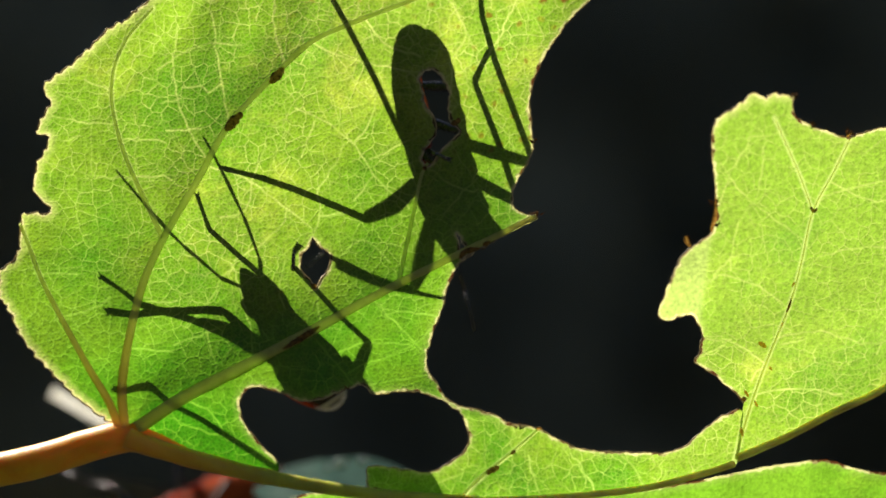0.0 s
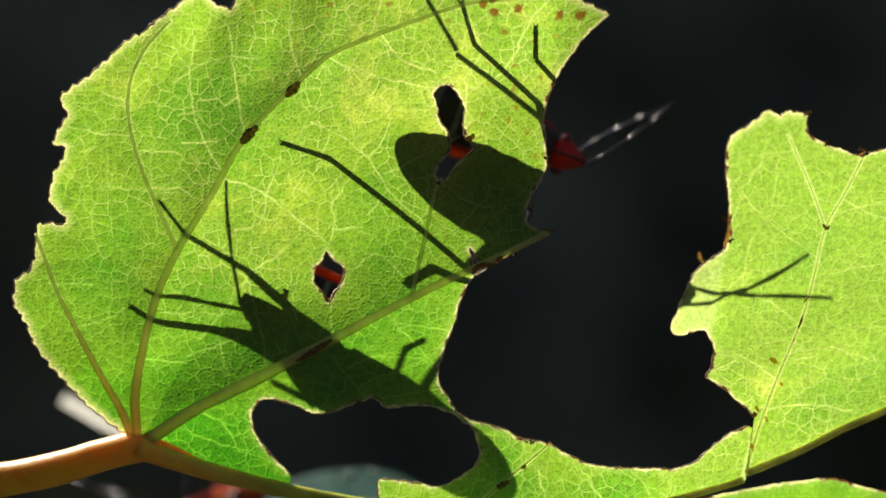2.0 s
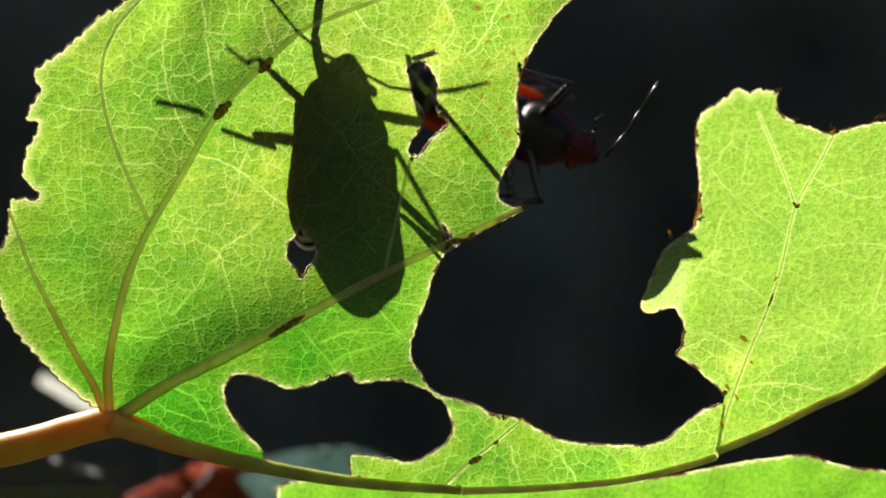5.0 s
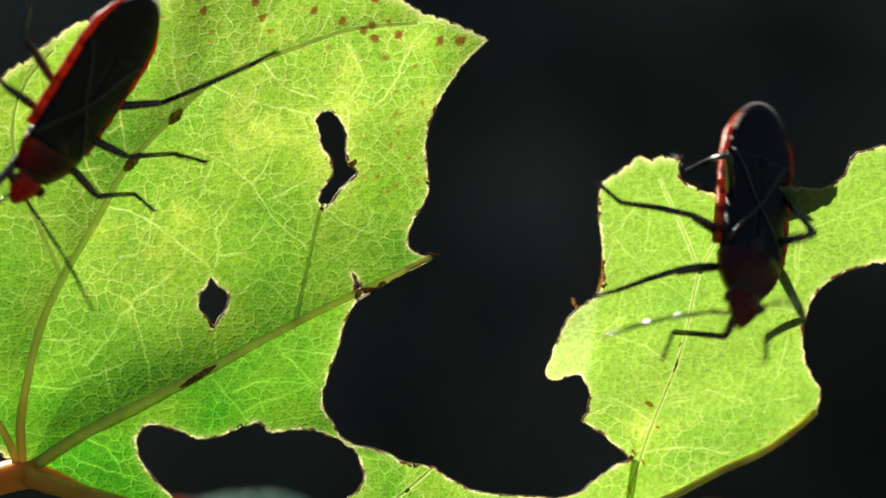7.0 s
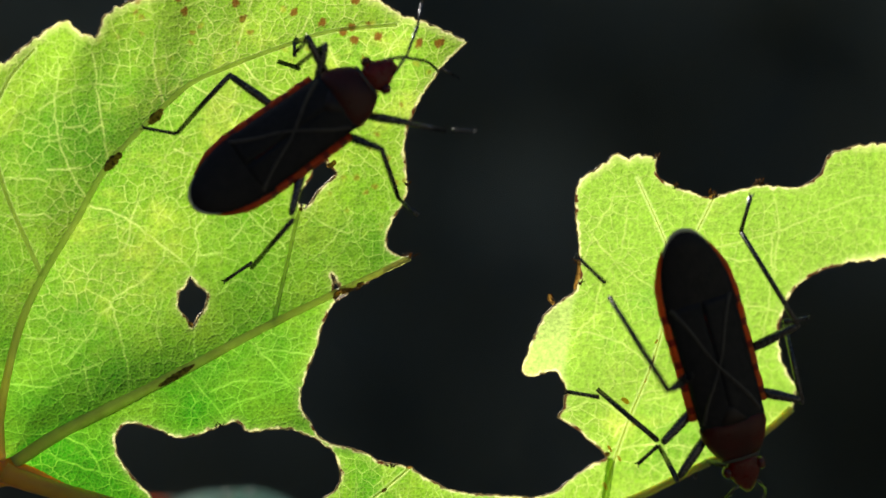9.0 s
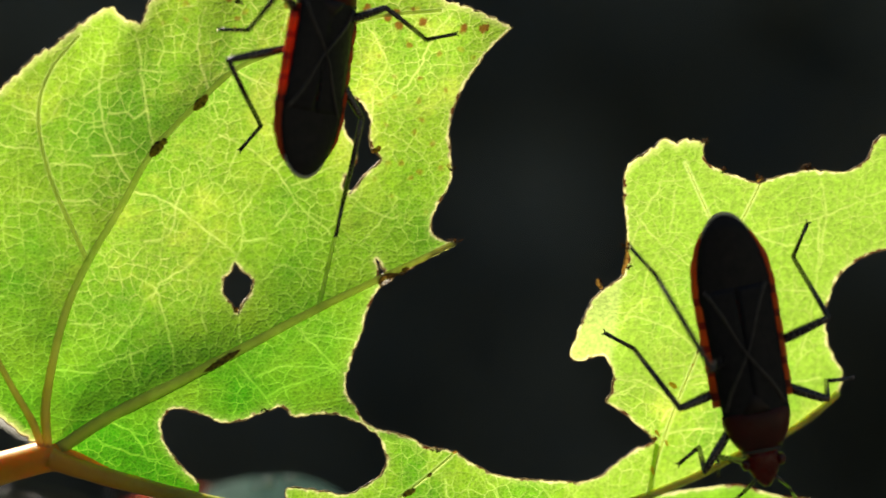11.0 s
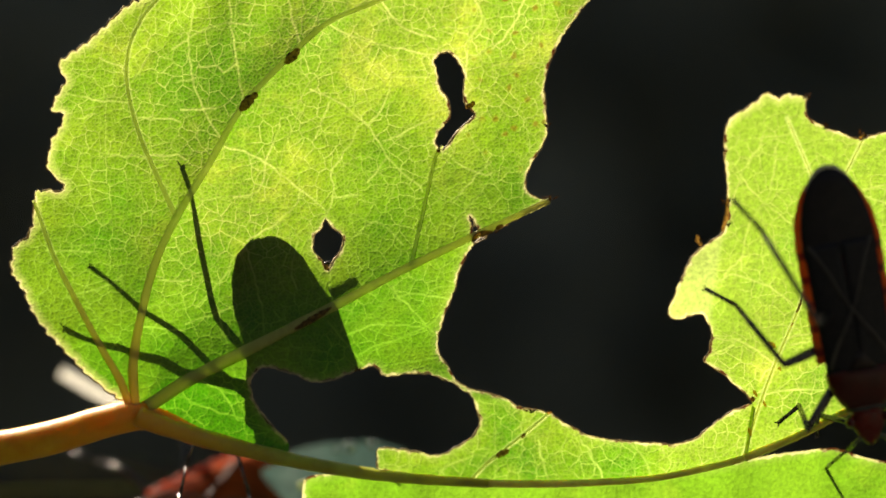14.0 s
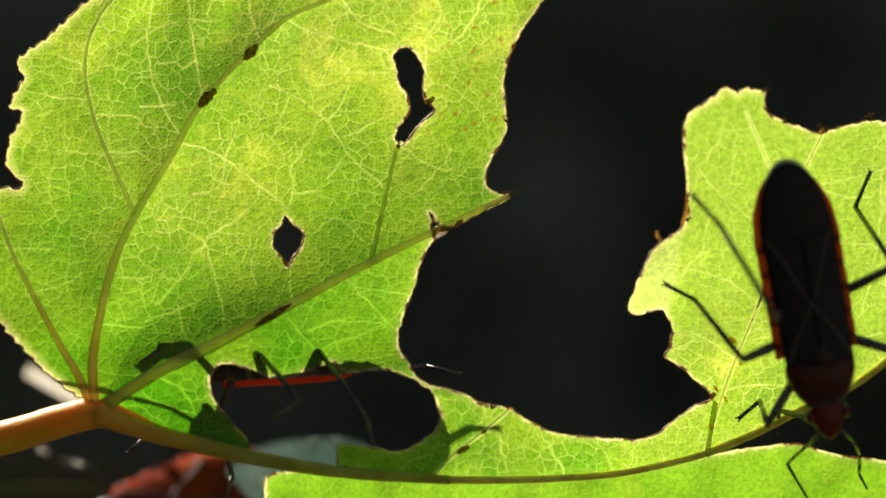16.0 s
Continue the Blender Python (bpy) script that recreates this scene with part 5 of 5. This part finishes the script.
# ---- leg rows ----
# seconds, then degrees round and up of thigh, shin and foot in the bug's space
WALKER_LEGS = {
    "hind_left": [
        (0, 140, 23, -157, -38, 152, -8),
        (0.5, 144, 20, -167, -30, 152, -8),
        (0.75, 120, 15, 178, -26, 144, -15),
        (1, 98, 8, 164, -22, 136, -21),
        (1.5, 115, 9, -173, -22, 153, -22),
        (2, 123, 5, -173, -20, 154, -24),
        (2.5, 125, 13, -159, -24, 165, -30),
        (3, 121, 13, -167, -26, 163, -28),
        (3.88, 111, 2, -161, -39, 176, -43),
        (4.75, 66, -38, -151, -54, -153, -60),
        (5.62, -12, -45, -131, -67, -98, -62),
        (6.5, -30, -37, -94, -73, -70, -52),
        (6.75, -17, -45, -110, -55, -99, -54),
        (7, 76, -42, -118, -27, -135, -46),
        (7.25, 121, 7, -123, 1, -158, -30),
        (7.5, 129, 17, -125, 20, -171, -16),
        (8, 103, 21, -163, 7, 151, 5),
        (9.15, 105, 23, -166, -25, 149, 9),
        (10.3, 108, 24, -172, -57, 147, 13),
        (16, 108, 24, -172, -57, 147, 13),
    ],
    "hind_right": [
        (0, -75, 35, -161, -22, -153, -11),
        (1, -108, 28, 172, -32, -138, -26),
        (1.5, -89, 24, -164, -30, -113, -27),
        (2.5, -102, 21, 166, -27, -163, -32),
        (3, -106, 17, 158, -24, -170, -33),
        (4.25, -73, 33, 161, -44, -131, -31),
        (5.5, -32, 38, 166, -64, -98, -18),
        (5.75, -55, 6, -168, -39, -121, -14),
        (6, -76, -28, -157, -10, -143, -8),
        (6.5, -95, -1, -140, -17, -129, -15),
        (6.75, -100, 27, -153, -43, -147, -26),
        (7, -109, 55, 177, -65, -168, -34),
        (7.17, -134, 43, -159, -40, -159, -18),
        (7.33, -153, 25, -144, 3, -150, 2),
        (7.5, -165, 8, -135, 31, -142, 19),
        (7.75, -145, 27, -157, 9, -149, 7),
        (8, -117, 42, -176, -15, -155, -5),
        (10.3, -90, 69, -160, -21, -146, -10),
        (16, -90, 69, -160, -21, -146, -10),
    ],
    "mid_left": [
        (0, 65, -21, -256, -49, 106, -39),
        (0.5, 81, -10, 106, -44, 114, -46),
        (1, 102, 0, 120, -19, 117, -16),
        (1.5, 95, 9, 132, -27, 77, -24),
        (2, 98, 9, 138, -28, 111, -8),
        (2.5, 103, 10, 145, -27, 114, -7),
        (3, 99, 11, 140, -26, 103, -14),
        (4.25, 78, 14, 133, -52, 94, -3),
        (5.5, 56, 15, 106, -76, 85, 8),
        (6.25, 66, 39, -178, -59, 84, -1),
        (7, 86, 61, -162, -31, 83, -10),
        (7.25, 60, 34, -166, -49, 83, -10),
        (7.5, 47, 4, -175, -66, 83, -10),
        (7.75, 56, 16, -178, -24, 78, -18),
        (8, 67, 28, -180, 17, 73, -26),
        (8.77, 66, 23, 174, -10, 76, -24),
        (9.53, 66, 18, 160, -53, 80, -22),
        (10.3, 65, 13, 115, -76, 83, -20),
        (16, 65, 13, 115, -76, 83, -20),
    ],
    "mid_right": [
        (0, -57, 29, -152, -26, -127, 6),
        (0.5, -56, 29, -160, -30, -130, 0),
        (1.25, -85, 6, -159, -19, -124, -13),
        (2, -112, -18, -158, -9, -117, -26),
        (3.17, -91, -2, -166, -21, -109, -22),
        (4.33, -61, 21, -175, -34, -101, -18),
        (5.5, -35, 33, 173, -44, -94, -13),
        (6.25, -57, 32, -144, -47, -95, 3),
        (7, -78, 27, -108, -35, -95, 19),
        (7.25, -88, 21, -114, -2, -111, -2),
        (7.5, -96, 14, -120, 31, -126, -22),
        (8, -54, 6, -128, -12, -105, -9),
        (10.3, -81, 25, -152, -29, -126, -11),
        (16, -81, 25, -152, -29, -126, -11),
    ],
    "front_left": [
        (0, 54, -6, -70, -156, -32, -31),
        (0.25, 58, -9, 104, -37, 17, -51),
        (0.5, 62, -12, 94, -51, 77, -40),
        (3, 57, -4, 114, -59, 78, -16),
        (5.5, 53, 4, 141, -62, 79, 8),
        (5.75, 48, 1, 102, -73, 55, -1),
        (6, 44, -2, 45, -70, 31, -10),
        (6.25, 30, -27, -17, -82, 31, -48),
        (6.5, 9, -51, -90, -71, 30, -87),
        (6.75, -1, -38, -103, -58, 0, -61),
        (7, -9, -24, -109, -44, -2, -35),
        (10.3, -9, -24, -109, -44, -2, -35),
        (16, -9, -24, -109, -44, -2, -35),
    ],
    "front_right": [
        (0, -43, 12, 171, -54, -60, -11),
        (1, -63, -2, -177, -51, -75, -23),
        (2, -84, -15, -165, -48, -94, -33),
        (2.5, -66, -11, -174, -53, -77, -31),
        (3, -87, -15, -165, -47, -92, -38),
        (4.5, -66, -34, 171, -45, -55, -68),
        (6, -36, -48, 151, -39, 40, -61),
        (6.5, -53, -25, -157, -67, -32, -46),
        (7, -64, -1, -78, -52, -60, -11),
        (7.5, -44, -13, -3, -73, -69, -19),
        (7.75, -52, -2, -142, -82, -69, -8),
        (8, -60, 8, -163, -59, -69, 3),
        (10.3, -44, 4, 160, -73, -60, -11),
        (16, -44, 4, 160, -73, -60, -11),
    ],
}
CLIMBER_LEGS = {
    "hind_left": [
        (0, 43, 18, 229, -66, 41, 25),
        (0.5, 43, 18, -131, -66, 41, 25),
        (0.67, 39, 13, -24, -78, 29, 19),
        (0.83, 34, 8, 22, -31, 18, 11),
        (1, 30, 3, 28, -2, 7, 4),
        (1.17, 34, 11, 26, 11, 35, -3),
        (1.33, 39, 20, 23, 24, 112, -13),
        (1.5, 44, 29, 20, 37, 141, -12),
        (1.67, 51, 35, 51, 24, 141, -12),
        (1.83, 58, 40, 113, -22, 141, -12),
        (2, 67, 45, 143, -36, 141, -12),
        (2.25, 52, 44, 163, -55, 150, -31),
        (2.5, 38, 42, -152, -67, 163, -49),
        (3, 33, 36, -147, -65, 120, -30),
        (4.25, 75, 34, -155, -55, 131, -21),
        (5.5, 110, 19, -159, -44, 141, -12),
        (6, 118, 31, 174, -33, 141, -12),
        (6.5, 128, 42, 154, -17, 141, -12),
        (7, 131, 23, 148, 12, 141, -12),
        (7.25, 134, 17, 159, -13, 143, -6),
        (7.5, 137, 12, 172, -38, 144, 0),
        (8, 107, 12, 147, -29, 126, 0),
        (9.15, 109, 2, -169, -34, 135, 1),
        (10.3, 111, -7, -128, -23, 144, 1),
        (10.5, 111, -7, -128, -23, 144, 1),
        (11.5, 111, -7, -128, -23, 144, 1),
        (11.8, 130, 8, -141, -52, 155, 1),
        (11.9, 144, -2, -169, -33, 162, -5),
        (12, 157, -13, 174, -11, 169, -11),
        (12.25, 150, 22, 174, -30, 155, -12),
        (12.5, 136, 56, 174, -49, 141, -12),
        (13, 132, 12, 149, -13, 150, -8),
        (13.25, 108, 20, 140, 18, 123, 8),
        (13.5, 82, 26, 125, 48, 95, 22),
        (14, 67, 19, 116, 56, 80, 16),
        (14.5, 84, 10, 137, 45, 82, -3),
        (15, 116, -10, 170, 2, 88, -44),
        (15.5, 151, -26, -159, -42, 138, -82),
        (16, 173, -31, -141, -53, -122, -74),
    ],
    "hind_right": [
        (0, -81, 29, 463, -134, 282, -10),
        (0.5, -59, 52, -103, -73, -106, -21),
        (1, 19, 62, 122, -36, 178, -23),
        (1.5, 56, 44, 115, -7, 149, -13),
        (2, 16, 60, 117, -36, 175, -31),
        (2.5, -60, 45, 143, -84, -112, -40),
        (3, -81, 22, -72, -66, -80, -27),
        (3.83, -79, 27, -58, -37, -94, -13),
        (4.67, -77, 33, -48, 25, -109, 3),
        (5.5, -76, 38, -40, 54, -122, 17),
        (5.88, -87, 30, -61, 53, -140, 12),
        (6.25, -97, 21, -125, 13, -167, 3),
        (6.62, -106, 10, -167, -37, 167, -7),
        (7, -114, 1, 180, -45, 149, -13),
        (7.25, -116, 5, 169, -46, 174, -14),
        (7.5, -118, 9, 158, -45, -161, -13),
        (8, -125, 12, 157, -60, -171, -3),
        (10.3, -145, 17, -167, -25, 176, 1),
        (10.5, -145, 17, -167, -25, 176, 1),
        (11.5, -145, 17, -167, -25, 176, 1),
        (11.8, -110, 23, -178, -52, -141, 9),
        (12, -140, 6, -178, -29, -168, -7),
        (13, -110, 32, 137, -43, -168, 11),
        (13.17, -144, 43, 142, -23, -180, 16),
        (13.33, 155, 36, 147, 1, 167, 20),
        (13.5, 128, 19, 150, 22, 154, 24),
        (14, 113, 19, 171, 19, 162, -8),
        (14.5, 112, 19, 170, 30, 149, -23),
        (14.75, 113, -17, 158, 2, 147, -29),
        (15, 115, -54, 147, -26, 144, -35),
        (15.5, 162, -30, 162, -17, 171, -25),
        (16, -173, 2, 176, -8, -167, -11),
    ],
    "mid_left": [
        (0, 26, 42, 218, -55, 182, -56),
        (0.25, 34, 44, -173, -54, -168, -62),
        (0.5, 43, 46, 154, -43, -39, 60),
        (0.75, 53, 48, 133, -25, -14, 33),
        (1, 62, 48, 122, -11, -10, 40),
        (1.38, 33, 56, 134, -22, 14, 43),
        (1.75, -27, 46, -166, -47, 71, 27),
        (2.12, -57, 19, -99, -29, 109, -4),
        (2.5, -68, 3, -86, -18, 122, -16),
        (3.5, -58, 18, -87, -12, 116, -5),
        (4.5, -20, 52, -119, 83, 109, 6),
        (5.5, 58, 52, 100, 36, 103, 18),
        (6.5, 79, 41, 98, 30, 96, 28),
        (6.75, 89, 41, 106, 4, 103, 36),
        (7, 100, 40, 113, -21, 112, 42),
        (7.25, 64, 24, 125, -39, 118, 13),
        (7.5, 37, 2, 144, -55, 122, -16),
        (8, 25, 5, 144, -55, 122, -16),
        (9.15, 44, 20, 166, -59, 111, -11),
        (10.3, 68, 32, -171, -58, 100, -6),
        (10.5, 68, 32, -171, -58, 100, -6),
        (11.5, 68, 32, -171, -58, 100, -6),
        (11.9, 57, 24, 60, -75, 101, 18),
        (12.3, 48, 15, 30, -34, 102, 43),
        (12.5, 51, 24, 19, -55, 121, 22),
        (12.75, 71, 7, 76, -45, 113, 4),
        (13, 90, -11, 106, -18, 105, -13),
        (13.25, 85, 6, 95, 5, 98, 10),
        (13.5, 79, 22, 82, 28, 90, 32),
        (14, 117, 33, 118, 36, 108, 22),
        (14.5, 137, 27, 118, 34, 95, 7),
        (15, 142, 2, 138, 10, 68, -5),
        (15.5, 149, -31, 173, -37, 7, -23),
        (16, 159, -55, -151, -54, -25, -24),
    ],
    "mid_right": [
        (0, -24, 1, -79, -14, -76, -6),
        (0.67, 0, 5, -89, -22, -47, 1),
        (1.33, 30, 10, -100, -30, 27, 14),
        (2, 54, 11, -113, -37, 57, 14),
        (2.17, 38, 13, -103, -39, 28, 7),
        (2.33, 19, 15, -92, -40, -31, -9),
        (2.5, 2, 14, -82, -40, -61, -15),
        (3, -3, 12, -100, -52, -56, -8),
        (4.33, -30, 15, -103, -53, -59, -11),
        (5.67, -68, 15, -106, -53, -63, -13),
        (7, -95, 11, -108, -53, -66, -15),
        (8, -60, 8, -117, -77, -85, 21),
        (9.15, -58, 27, -108, -46, -76, 30),
        (10.3, -54, 46, -106, -15, -66, 39),
        (10.5, -54, 46, -106, -15, -66, 39),
        (11.5, -54, 46, -106, -15, -66, 39),
        (12, -64, 33, -134, -49, -66, 12),
        (12.5, -71, 19, 154, -62, -66, -15),
        (12.75, -80, 4, 154, -36, -66, -15),
        (13, -90, -12, 154, -10, -66, -15),
        (13.67, -113, -31, 152, -18, -90, -36),
        (14.33, -167, -46, 150, -25, -174, -46),
        (15, 155, -39, 147, -33, 154, -29),
        (15.15, 177, -44, 161, -45, 173, -41),
        (15.3, -119, -32, -173, -56, -128, -50),
        (15.45, -79, 1, -135, -58, -80, -29),
        (15.6, -67, 13, -108, -53, -66, -15),
        (16, -67, 13, -108, -53, -66, -15),
    ],
    "front_left": [
        (0, 4, 19, -60, -57, 21, -21),
        (0.25, 4, 7, -35, -36, 5, -11),
        (0.5, 4, -5, -22, -12, -10, 0),
        (0.75, 21, 10, 7, 6, 5, 13),
        (1, 39, 23, 37, 21, 22, 24),
        (1.25, 50, 24, 35, 23, -3, 4),
        (1.5, 61, 25, 34, 25, -27, -17),
        (1.75, 32, 9, 11, 6, -3, -17),
        (2, 6, -8, -11, -14, 21, -15),
        (2.5, 13, 16, -50, -43, 21, -26),
        (3, 10, 12, -38, -44, 10, -16),
        (4.5, 37, 17, -22, -63, 27, 3),
        (6, 65, 19, 34, -76, 46, 22),
        (6.5, 69, 25, 99, -53, 62, 28),
        (7, 73, 31, 112, -21, 80, 32),
        (7.5, 98, 6, 98, -46, 75, -3),
        (8, 77, 27, 149, -72, 65, -4),
        (9.27, 83, 19, 170, -73, 52, -30),
        (10.53, 88, 10, -167, -72, -57, -61),
        (11.8, 93, 1, -150, -69, -91, -40),
        (12.03, 95, 4, -175, -63, -105, -69),
        (12.27, 97, 7, 169, -54, 107, -55),
        (12.5, 100, 9, 159, -44, 100, -26),
        (13.25, 135, 0, 168, -29, 138, -16),
        (14, 171, -9, 175, -12, 173, -1),
        (14.4, 152, -4, -175, -28, -179, -9),
        (14.8, 111, 6, -155, -48, -114, -42),
        (15.2, 69, 14, -116, -62, -36, -24),
        (15.6, 50, 15, -78, -60, -27, -17),
        (16, 50, 15, -78, -60, -27, -17),
    ],
    "front_right": [
        (0, -59, 3, -51, -10, -41, -10),
        (0.5, -43, -11, -47, -32, -53, -19),
        (2, -30, 7, -29, -2, -22, -7),
        (2.5, -42, -1, -40, -20, -35, -21),
        (3, -42, -7, -36, -17, -34, -16),
        (4, -27, -4, -19, -40, -24, -18),
        (5, -12, -1, 32, -62, -14, -19),
        (6, 3, 2, 84, -56, -4, -19),
        (7.5, -31, 7, 69, -77, -23, -9),
        (8, -48, -1, -48, -64, -34, -21),
        (10.15, -40, 19, -36, -30, -34, -21),
        (12.3, -31, 39, -31, 6, -34, -21),
        (13.2, -60, 43, -51, -16, -48, -23),
        (14.1, -94, 37, -106, -46, -65, -25),
        (15, -116, 27, -149, -45, -80, -24),
        (15.3, -72, 27, -115, -65, -56, -24),
        (15.6, -32, 14, -48, -64, -34, -21),
        (16, -32, 14, -48, -64, -34, -21),
    ],
}
# seconds, turn in degrees of either antenna
WALKER_FEELERS = [
    [(0, -19, 51, 32), (1.5, -3, -20, -75), (2, 7, -16, -75), (6, -67, 32, -64), (7, 72, -47, -37), (7.5, -59, 46, -32), (10.5, -27, 47, -3), (16, -27, 47, -3)],
    [(0, 0, 0, 0), (1, -19, -15, -36), (2.5, -34, -34, -32), (3, -19, -11, -12), (5.5, 75, 66, -20), (7, -25, 18, -55), (10.5, 23, 61, 2), (16, 23, 61, 2)],
]
CLIMBER_FEELERS = [
    [(0, 0, 0, 0), (2, 6, -17, -25), (2.5, 22, -13, 51), (6, 10, -20, 23), (7, 46, -34, 39), (8, -32, 52, -65), (12.3, 1, 17, -33), (12.5, 37, 19, 10), (16, 0, 0, 0)],
    [(0, 0, 0, 0), (2, 5, 9, 75), (3, -8, -7, 75), (6, -24, -23, -55), (8, 31, 12, 66), (12.3, 2, 11, -20), (12.5, 18, 25, 13), (16, 0, 0, 0)],
]
# ---- end leg rows ----

# seconds, slide of the far lobe in leaf units (right, down), turn of the strip in degrees
LOBE_ROWS = [(0.0, 5, -24, -1.9), (1.0, 4, -26, -2.0), (2.0, 7, -28, -2.1), (3.2, 5, -27, -2.0), (5.3, 1, -24, -1.9), (5.5, -5, -23, -1.7), (6.0, -10, -14, -1.4), (6.5, -9, -5, -0.5),
             (7.0, -6, 11, 0.5), (7.5, -5, 5, 0.3), (8.0, -7, 3, 0.1), (8.2, -7, 3, 0.1), (10.5, -3, 1, 0.0), (11.5, 0, 3, 0.2), (12.5, 0, 0, 0.0), (14.0, 2, -1, 0.0), (16.0, 0, 0, 0.0)]


def turned(angles):
    """A way in a bug's space from degrees round and degrees up."""
    a, e = radians(angles[0]), radians(angles[1])
    return Vector((math.cos(e) * math.cos(a), math.cos(e) * math.sin(a), math.sin(e)))


def key_leg(parts, rows):
    """Thigh, shin and foot of one leg, each row the degrees round and up of the three."""
    leg, shin, foot, hip, knee, ankle, toe = parts
    ways = [knee, ankle - knee, toe - ankle]
    keys = ([], [], [])
    for t, *a in rows:
        turn = [w.rotation_difference(turned(a[2 * k:2 * k + 2])).to_matrix().to_4x4() for k, w in enumerate(ways)]
        new_knee = turn[0] @ knee
        new_ankle = new_knee + turn[1] @ ways[1]
        back = turn[0].inverted()
        keys[0].append((t, Matrix.Translation(hip * MM) @ turn[0]))
        keys[1].append((t, back @ Matrix.Translation(new_knee * MM) @ turn[1] @ Matrix.Translation(-knee * MM)))
        keys[2].append((t, back @ Matrix.Translation(new_ankle * MM) @ turn[2] @ Matrix.Translation(-ankle * MM)))
    for part, rows_of_part in zip((leg, shin, foot), keys):
        walk(part, rows_of_part)


def motions():
    for bug, rows in ((walker, WALKER_ROWS), (climber, CLIMBER_ROWS)):
        walk(bug, [(t, pose(x * MM, y * MM, LEAF_Z + z * MM, a, b, c)) for t, x, y, z, a, b, c in rows])
    for legs, poses in ((walker_legs, WALKER_LEGS), (climber_legs, CLIMBER_LEGS)):
        for which, parts in legs.items():
            key_leg(parts, poses[which])
    for feelers, poses in ((walker_feelers, WALKER_FEELERS), (climber_feelers, CLIMBER_FEELERS)):
        for (root, base), rows in zip(feelers, poses):
            walk(root, [(t, pose(*(base * MM), a, b, c)) for t, a, b, c in rows])
    walk(far_lobe, [(t, pose(u * UNIT, 0, -v * UNIT)) for t, u, v, _ in LOBE_ROWS])
    hinge = spot(840, 790)
    walk(strip, [(t, Matrix.Translation(hinge) @ pose(0, 0, 0, 0, a, 0) @ Matrix.Translation(-hinge)) for t, _, _, a in LOBE_ROWS])


motions()
